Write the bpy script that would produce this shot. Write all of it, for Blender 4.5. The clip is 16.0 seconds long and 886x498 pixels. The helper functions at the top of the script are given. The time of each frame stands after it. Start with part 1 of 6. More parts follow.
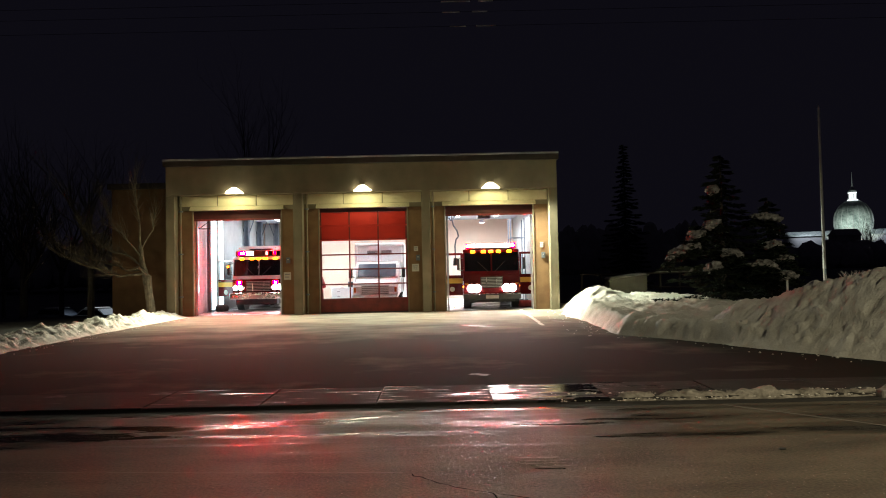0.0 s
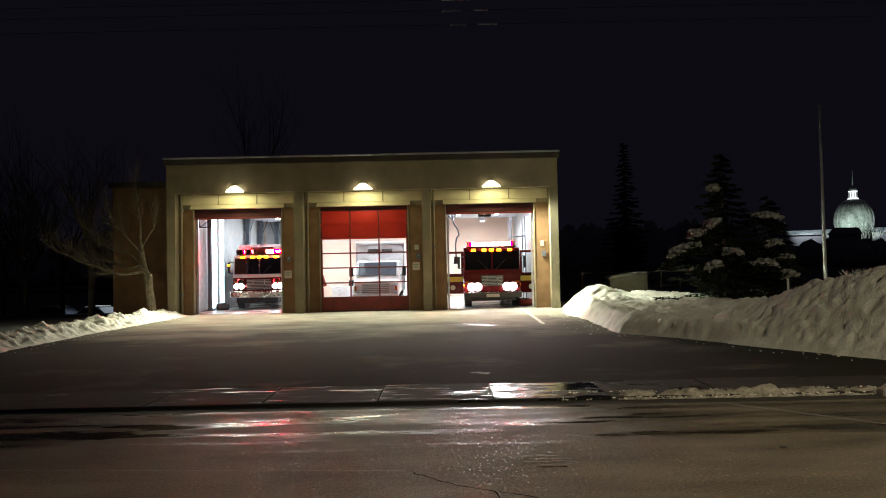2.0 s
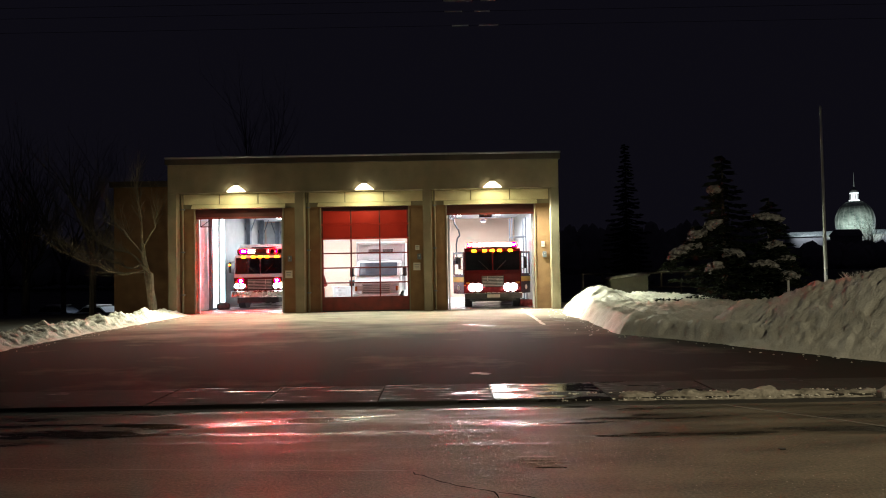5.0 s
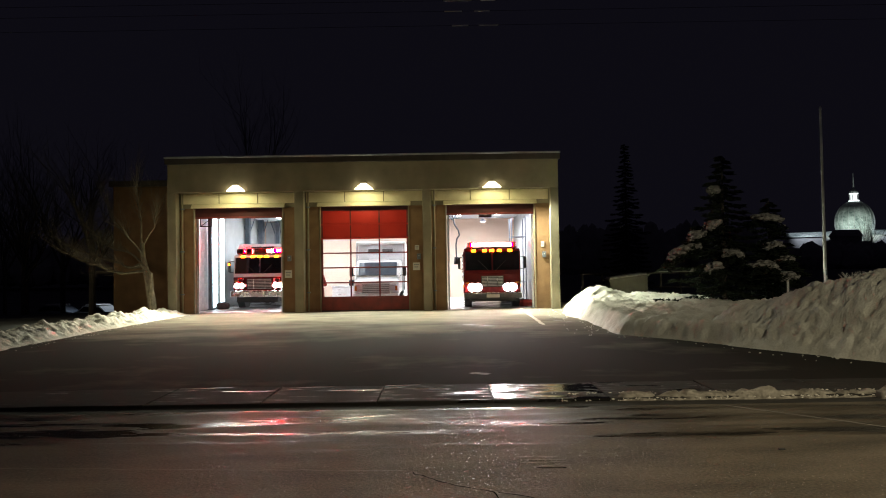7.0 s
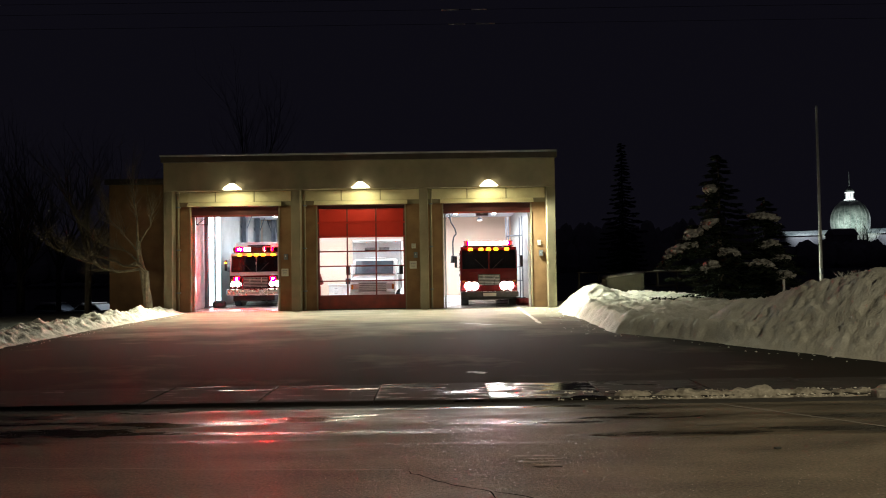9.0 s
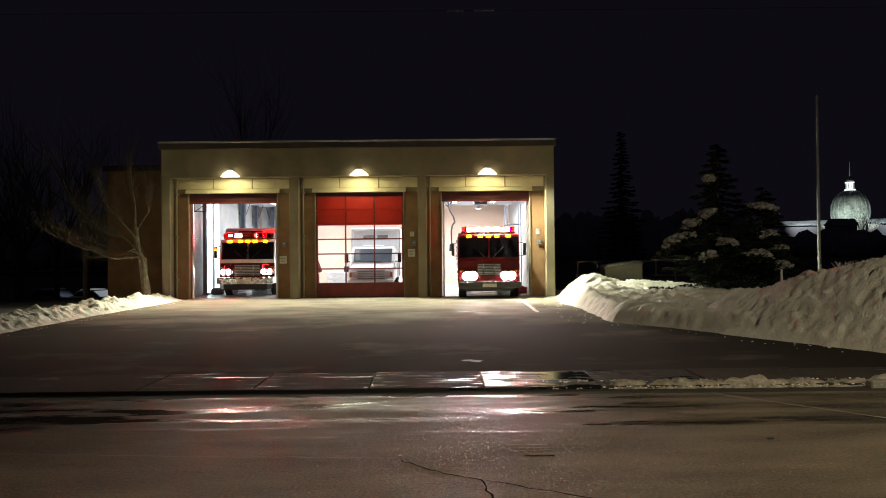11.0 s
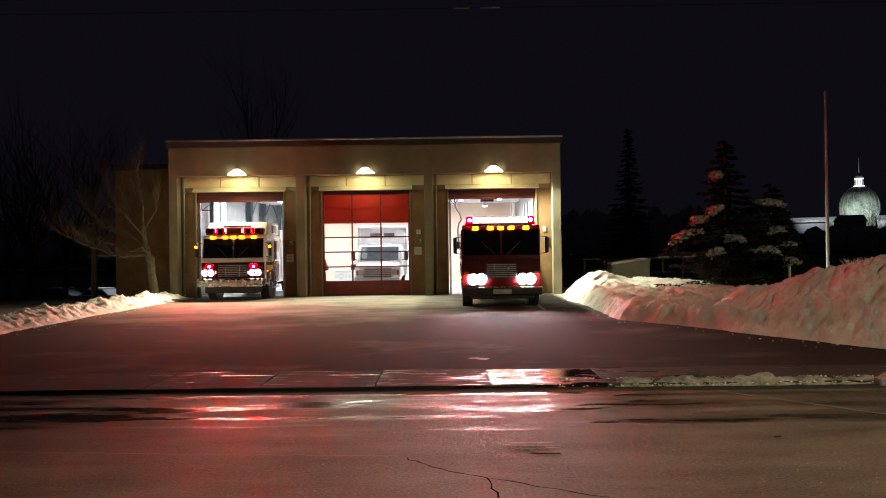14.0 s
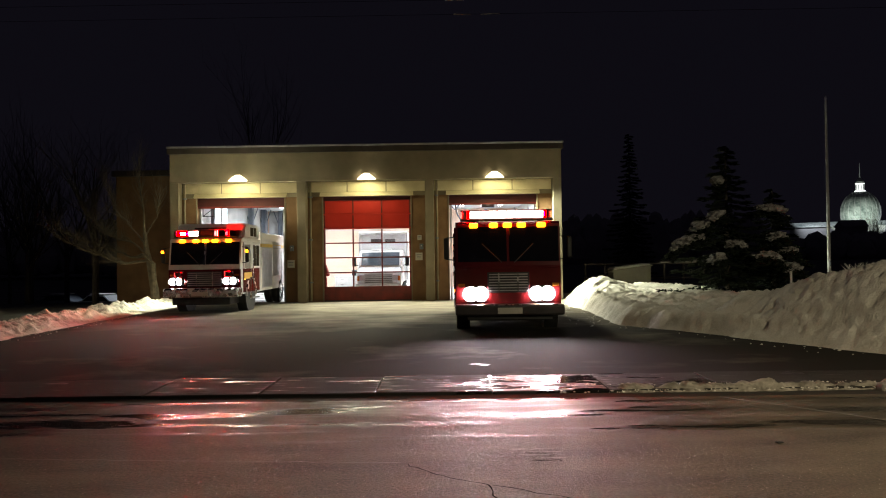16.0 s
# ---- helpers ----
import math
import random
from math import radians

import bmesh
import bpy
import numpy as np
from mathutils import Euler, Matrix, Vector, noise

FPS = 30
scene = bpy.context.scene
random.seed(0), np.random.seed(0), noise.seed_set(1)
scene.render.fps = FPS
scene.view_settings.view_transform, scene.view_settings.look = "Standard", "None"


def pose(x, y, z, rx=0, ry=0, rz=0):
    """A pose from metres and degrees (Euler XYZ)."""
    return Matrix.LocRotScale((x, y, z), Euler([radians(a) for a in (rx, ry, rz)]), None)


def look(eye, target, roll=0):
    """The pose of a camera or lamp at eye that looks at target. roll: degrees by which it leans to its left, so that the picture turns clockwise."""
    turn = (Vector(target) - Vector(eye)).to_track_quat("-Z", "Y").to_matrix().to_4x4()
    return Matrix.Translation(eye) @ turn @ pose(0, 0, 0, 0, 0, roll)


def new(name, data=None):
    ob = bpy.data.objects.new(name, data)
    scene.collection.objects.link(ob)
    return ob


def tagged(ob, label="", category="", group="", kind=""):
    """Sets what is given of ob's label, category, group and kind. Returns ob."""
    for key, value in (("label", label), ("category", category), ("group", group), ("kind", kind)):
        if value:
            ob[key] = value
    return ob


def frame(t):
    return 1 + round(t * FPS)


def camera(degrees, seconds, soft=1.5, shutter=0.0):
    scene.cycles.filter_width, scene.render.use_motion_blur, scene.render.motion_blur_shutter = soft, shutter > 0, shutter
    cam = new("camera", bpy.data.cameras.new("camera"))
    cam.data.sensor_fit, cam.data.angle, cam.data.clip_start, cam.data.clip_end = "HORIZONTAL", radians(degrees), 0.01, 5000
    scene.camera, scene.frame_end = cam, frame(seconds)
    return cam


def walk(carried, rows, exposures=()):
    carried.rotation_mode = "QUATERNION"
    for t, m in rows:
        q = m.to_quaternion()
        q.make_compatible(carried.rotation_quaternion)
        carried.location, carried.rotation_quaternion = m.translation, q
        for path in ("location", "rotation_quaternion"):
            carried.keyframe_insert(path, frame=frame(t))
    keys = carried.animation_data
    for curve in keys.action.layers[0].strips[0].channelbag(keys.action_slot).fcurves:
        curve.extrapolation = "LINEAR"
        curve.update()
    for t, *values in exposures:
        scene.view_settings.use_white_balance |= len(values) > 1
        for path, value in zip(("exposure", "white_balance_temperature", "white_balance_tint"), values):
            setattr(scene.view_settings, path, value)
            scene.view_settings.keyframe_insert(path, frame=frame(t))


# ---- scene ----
# ---- camera ----
# seconds, place, pitch up, roll, turn to the left (degrees)
PATH = [
    (0, 0.007, 0.012, 1.697, 1.768, -1.209, -0.072),
    (0.5, 0.007, 0.01, 1.698, 1.739, -1.196, -0.045),
    (1, 0.007, 0.007, 1.701, 1.737, -1.235, -0.025),
    (1.5, 0.001, 0.005, 1.697, 1.697, -1.154, -0.013),
    (2, -0.005, 0.005, 1.698, 1.646, -1.195, -0.043),
    (2.5, -0.001, -0.002, 1.699, 1.623, -1.048, -0.013),
    (3, -0, -0, 1.7, 1.689, -1.06, -0),
    (3.5, -0.005, -0.006, 1.705, 1.711, -0.999, 0.014),
    (4, -0.004, -0.011, 1.706, 1.645, -0.979, 0.029),
    (6.5, 0, -0.021, 1.7, 1.718, -0.977, -0),
    (7, -0.003, -0.015, 1.704, 1.663, -0.907, -0.009),
    (7.5, -0.003, -0.019, 1.703, 1.64, -0.979, -0.052),
    (8, -0.004, -0.015, 1.705, 1.655, -0.941, -0.093),
    (8.5, -0.008, -0.013, 1.705, 1.68, -0.835, -0.197),
    (9, -0.003, -0.008, 1.711, 1.528, -0.875, -0.274),
    (11.5, 0.064, 0.019, 1.715, 0.466, -0.511, -0.24),
    (12, 0.07, 0.011, 1.715, 0.436, -0.499, -0.146),
    (12.5, 0.066, 0.006, 1.716, 0.372, -0.534, -0.096),
    (13, 0.065, 0.009, 1.718, 0.402, -0.633, 0.058),
    (13.5, 0.064, 0.009, 1.717, 0.392, -0.765, 0.127),
    (14, 0.068, 0.025, 1.716, 0.392, -0.755, 0.273),
    (14.5, 0.069, 0.03, 1.715, 0.45, -0.738, 0.382),
    (15, 0.065, 0.035, 1.711, 0.583, -0.748, 0.381),
    (15.5, 0.068, 0.031, 1.715, 0.757, -0.773, 0.399),
    (16, 0.069, 0.027, 1.72, 0.841, -0.821, 0.346),
]


def stand(x, y, z, pitch, roll, turn):
    return pose(x, y, z, 0, 0, turn) @ pose(0, 0, 0, 90 + pitch) @ pose(0, 0, 0, 0, 0, roll)


cam = camera(64, 16.0, soft=1.0)
# seconds, stops, kelvin, tint: the picture grows a little brighter and warmer as the engines roll out
EXPOSURES = [(0, 0.15, 6500, 17), (9.2, 0.15, 6500, 17), (11.3, 0.17, 6800, 19), (16, 0.18, 6800, 19)]
walk(cam, [(t, stand(*p)) for t, *p in PATH], EXPOSURES)

# ---- world and light ----
world = bpy.data.worlds.new("night_sky")
scene.world = world
world.use_nodes = True
world.node_tree.nodes["Background"].inputs["Color"].default_value = (0.38, 0.36, 0.60, 1)
world.node_tree.nodes["Background"].inputs["Strength"].default_value = 0.0088

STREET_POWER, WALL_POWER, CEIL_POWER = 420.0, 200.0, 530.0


def lamp(name, kind, m, power, colour, size=0.2, spot=None):
    data = bpy.data.lights.new(name, kind)
    data.energy, data.color = power, colour
    if kind == "AREA":
        data.shape, data.size, data.size_y = "RECTANGLE", size[0], size[1]
    else:
        data.shadow_soft_size = size
    if spot:
        data.spot_size, data.spot_blend = radians(spot[0]), spot[1]
    ob = new(name, data)
    ob.matrix_world = m
    return ob


# unseen fill spots, assumed street lamps: three on the camera's side, one west
lamp("street_fill", "SPOT", look((10.5, -3.0, 8.5), (9.0, 7.4, 0)), STREET_POWER * 7.6, (1.0, 0.94, 0.60), 0.25, (71, 0.8))
lamp("street_fill", "SPOT", look((1.9, 1.5, 9.0), (2.9, 1.8, 0)), STREET_POWER * 4.8, (1.0, 0.85, 0.56), 0.25, (112, 0.9))
lamp("street_fill", "SPOT", look((-13.0, 1.0, 9.0), (-13.0, 1.3, 0)), STREET_POWER * 0.2, (1.0, 0.72, 0.42), 0.25, (112, 0.9))
# added from out of view to brighten the tree, wing and left snow
lamp("street_fill", "SPOT", look((-29, 13, 8), (-12.6, 25, -1.4)), STREET_POWER * 4.6, (1.0, 0.92, 0.58), 0.25, (48, 1.0))
BAYS = (-8.65, -3.315, 2.02)
for bx in BAYS:
    # forward throw on to the apron, and a weaker wash down the wall
    lamp("wall_pack_light", "SPOT", look((bx + 0.06, 29.10, 5.08), (bx + 0.06, 28.43, 4.08)), WALL_POWER * 13.0, (0.97, 1.0, 0.70), 0.14, (97, 0.7))
    lamp("wall_pack_wash", "SPOT", look((bx + 0.06, 29.14, 5.08), (bx + 0.06, 29.35, 4.08)), WALL_POWER * 0.46, (0.96, 1.0, 0.56), 0.14, (172, 0.3))

# the outer wall packs also throw sideways on to the snow
lamp("wall_pack_side", "SPOT", look((BAYS[2] + 0.06, 29.10, 5.06), (6.6, 27.8, 0.2)), WALL_POWER * 21.0, (0.88, 1.0, 0.74), 0.14, (84, 0.5))
lamp("wall_pack_side", "SPOT", look((BAYS[0] + 0.06, 29.10, 5.06), (-11.4, 26.0, 0.3)), WALL_POWER * 7.0, (0.90, 1.0, 0.66), 0.14, (62, 0.8))

# ---- materials ----


def surf(name, c1, c2, scale=3.0, rough=0.6, bump=0.2, metal=0.0, fine=40.0, rough2=None, coat=0.0, per_object=0.0, depth=0.02):
    m = bpy.data.materials.new(name)
    m.use_nodes = True
    nt = m.node_tree
    b = nt.nodes["Principled BSDF"]
    tc = nt.nodes.new("ShaderNodeTexCoord")
    big = nt.nodes.new("ShaderNodeTexNoise")
    big.inputs["Scale"].default_value, big.inputs["Detail"].default_value = scale, 5
    small = nt.nodes.new("ShaderNodeTexNoise")
    small.inputs["Scale"].default_value, small.inputs["Detail"].default_value = fine, 3
    for n in (big, small):
        nt.links.new(tc.outputs["Object"], n.inputs["Vector"])
    add = nt.nodes.new("ShaderNodeMath")
    add.operation = "MULTIPLY_ADD"
    nt.links.new(small.outputs["Fac"], add.inputs[0])
    add.inputs[1].default_value = 0.45
    nt.links.new(big.outputs["Fac"], add.inputs[2])
    ramp = nt.nodes.new("ShaderNodeValToRGB")
    ramp.color_ramp.elements[0].position, ramp.color_ramp.elements[1].position = 0.5, 0.95
    ramp.color_ramp.elements[0].color, ramp.color_ramp.elements[1].color = (*c1, 1), (*c2, 1)
    nt.links.new(add.outputs[0], ramp.inputs["Fac"])
    colour = ramp.outputs["Color"]
    if per_object:
        info = nt.nodes.new("ShaderNodeObjectInfo")
        hsv = nt.nodes.new("ShaderNodeHueSaturation")
        mr = nt.nodes.new("ShaderNodeMapRange")
        mr.inputs["To Min"].default_value, mr.inputs["To Max"].default_value = 1 - per_object, 1 + per_object
        nt.links.new(info.outputs["Random"], mr.inputs["Value"])
        nt.links.new(mr.outputs["Result"], hsv.inputs["Value"])
        nt.links.new(colour, hsv.inputs["Color"])
        colour = hsv.outputs["Color"]
    nt.links.new(colour, b.inputs["Base Color"])
    mr = nt.nodes.new("ShaderNodeMapRange")
    mr.inputs["From Min"].default_value, mr.inputs["From Max"].default_value = 0.35, 0.65
    mr.inputs["To Min"].default_value, mr.inputs["To Max"].default_value = rough, rough if rough2 is None else rough2
    nt.links.new(big.outputs["Fac"], mr.inputs["Value"])
    nt.links.new(mr.outputs["Result"], b.inputs["Roughness"])
    b.inputs["Metallic"].default_value = metal
    b.inputs["Coat Weight"].default_value = coat
    if bump:
        bp = nt.nodes.new("ShaderNodeBump")
        bp.inputs["Strength"].default_value, bp.inputs["Distance"].default_value = bump, depth
        nt.links.new(add.outputs[0], bp.inputs["Height"])
        nt.links.new(bp.outputs["Normal"], b.inputs["Normal"])
    return m


def glow(name, colour, strength, base=(0.8, 0.8, 0.8)):
    m = bpy.data.materials.new(name)
    m.use_nodes = True
    b = m.node_tree.nodes["Principled BSDF"]
    b.inputs["Base Color"].default_value = (*base, 1)
    b.inputs["Emission Color"].default_value = (*colour, 1)
    b.inputs["Emission Strength"].default_value = strength
    b.inputs["Roughness"].default_value = 0.3
    return m


def pane(name, tint, rough=0.02):
    m = bpy.data.materials.new(name)
    m.use_nodes = True
    b = m.node_tree.nodes["Principled BSDF"]
    b.inputs["Base Color"].default_value = (*tint, 1)
    b.inputs["Transmission Weight"].default_value = 1.0
    b.inputs["Roughness"].default_value = rough
    b.inputs["IOR"].default_value = 1.15
    return m


def wet_ground(name, dry1, dry2, wet_scale, wet_from, wet_to, dry_rough, wet_rough, lengths=(0.12, 1.0, 1.0), bump=0.35, zone=None, dry_to=0.0, damp=0.45, spec=0.5, shift=0.0, ruts=0.0):
    """Asphalt or slabs with long wet streaks: darker and glossy where water stands; on the apron the dark end also
    paints lamp falloff.
    """
    m = bpy.data.materials.new(name)
    m.use_nodes = True
    nt = m.node_tree
    b = nt.nodes["Principled BSDF"]
    b.inputs["Specular IOR Level"].default_value = spec
    tc = nt.nodes.new("ShaderNodeTexCoord")
    mp = nt.nodes.new("ShaderNodeMapping")
    mp.inputs["Scale"].default_value = lengths
    mp.inputs["Location"].default_value = (shift, 0, 0)
    nt.links.new(tc.outputs["Object"], mp.inputs["Vector"])
    wet = nt.nodes.new("ShaderNodeTexNoise")
    wet.inputs["Scale"].default_value, wet.inputs["Detail"].default_value, wet.inputs["Roughness"].default_value = wet_scale, 7, 0.6
    nt.links.new(mp.outputs["Vector"], wet.inputs["Vector"])
    grain = nt.nodes.new("ShaderNodeTexNoise")
    grain.inputs["Scale"].default_value, grain.inputs["Detail"].default_value, grain.inputs["Roughness"].default_value = 38, 8, 0.75
    nt.links.new(tc.outputs["Object"], grain.inputs["Vector"])
    patch = nt.nodes.new("ShaderNodeTexNoise")
    patch.inputs["Scale"].default_value, patch.inputs["Detail"].default_value = 1.3, 8
    mp2 = nt.nodes.new("ShaderNodeMapping")
    mp2.inputs["Scale"].default_value = (0.55, 1.5, 1.0)
    nt.links.new(tc.outputs["Object"], mp2.inputs["Vector"])
    nt.links.new(mp2.outputs["Vector"], patch.inputs["Vector"])
    mix = nt.nodes.new("ShaderNodeMath")
    mix.operation = "MULTIPLY_ADD"
    nt.links.new(grain.outputs["Fac"], mix.inputs[0])
    mix.inputs[1].default_value = 0.95
    half = nt.nodes.new("ShaderNodeMath")
    half.operation = "MULTIPLY"
    half.inputs[1].default_value = 0.5
    nt.links.new(patch.outputs["Fac"], half.inputs[0])
    nt.links.new(half.outputs[0], mix.inputs[2])
    ramp = nt.nodes.new("ShaderNodeValToRGB")
    ramp.color_ramp.elements[0].position, ramp.color_ramp.elements[1].position = 0.58, 0.88
    ramp.color_ramp.elements[0].color, ramp.color_ramp.elements[1].color = (*dry1, 1), (*dry2, 1)
    nt.links.new(mix.outputs[0], ramp.inputs["Fac"])
    mask = nt.nodes.new("ShaderNodeMapRange")
    mask.inputs["From Min"].default_value, mask.inputs["From Max"].default_value = wet_from, wet_to
    level = wet.outputs["Fac"]
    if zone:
        # road: water only in a ragged strip at its edge; apron: damp plus painted falloff
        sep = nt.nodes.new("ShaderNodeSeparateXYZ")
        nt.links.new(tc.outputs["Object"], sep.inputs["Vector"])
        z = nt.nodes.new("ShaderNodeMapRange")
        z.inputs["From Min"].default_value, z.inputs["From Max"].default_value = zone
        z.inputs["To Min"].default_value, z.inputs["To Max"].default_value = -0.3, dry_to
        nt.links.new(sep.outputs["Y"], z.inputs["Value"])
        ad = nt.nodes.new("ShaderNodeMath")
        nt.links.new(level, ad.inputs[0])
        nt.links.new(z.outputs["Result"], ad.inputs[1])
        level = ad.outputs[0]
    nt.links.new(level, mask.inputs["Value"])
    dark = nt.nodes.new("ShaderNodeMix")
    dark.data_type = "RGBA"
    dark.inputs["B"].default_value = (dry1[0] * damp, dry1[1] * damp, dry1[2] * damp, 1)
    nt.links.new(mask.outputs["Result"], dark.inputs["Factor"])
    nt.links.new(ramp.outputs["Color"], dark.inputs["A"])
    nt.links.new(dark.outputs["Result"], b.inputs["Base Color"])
    rr = nt.nodes.new("ShaderNodeMapRange")
    rr.inputs["To Min"].default_value, rr.inputs["To Max"].default_value = dry_rough, wet_rough
    nt.links.new(mask.outputs["Result"], rr.inputs["Value"])
    nt.links.new(rr.outputs["Result"], b.inputs["Roughness"])
    bs = nt.nodes.new("ShaderNodeMapRange")
    bs.inputs["To Min"].default_value, bs.inputs["To Max"].default_value = bump, 0.04
    nt.links.new(mask.outputs["Result"], bs.inputs["Value"])
    bp = nt.nodes.new("ShaderNodeBump")
    bp.inputs["Distance"].default_value = 0.018
    nt.links.new(bs.outputs["Result"], bp.inputs["Strength"])
    nt.links.new(mix.outputs[0], bp.inputs["Height"])
    out = bp.outputs["Normal"]
    if ruts:
        # shallow wheel-worn ridges that run along the road
        rm = nt.nodes.new("ShaderNodeMapping")
        rm.inputs["Scale"].default_value = (0.8, 17.0, 1.0)
        nt.links.new(tc.outputs["Object"], rm.inputs["Vector"])
        rn = nt.nodes.new("ShaderNodeTexNoise")
        rn.inputs["Scale"].default_value, rn.inputs["Detail"].default_value, rn.inputs["Roughness"].default_value = 1.0, 6, 0.65
        nt.links.new(rm.outputs["Vector"], rn.inputs["Vector"])
        b2 = nt.nodes.new("ShaderNodeBump")
        b2.inputs["Strength"].default_value, b2.inputs["Distance"].default_value = ruts, 0.006
        nt.links.new(rn.outputs["Fac"], b2.inputs["Height"])
        nt.links.new(out, b2.inputs["Normal"])
        out = b2.outputs["Normal"]
    nt.links.new(out, b.inputs["Normal"])
    return m


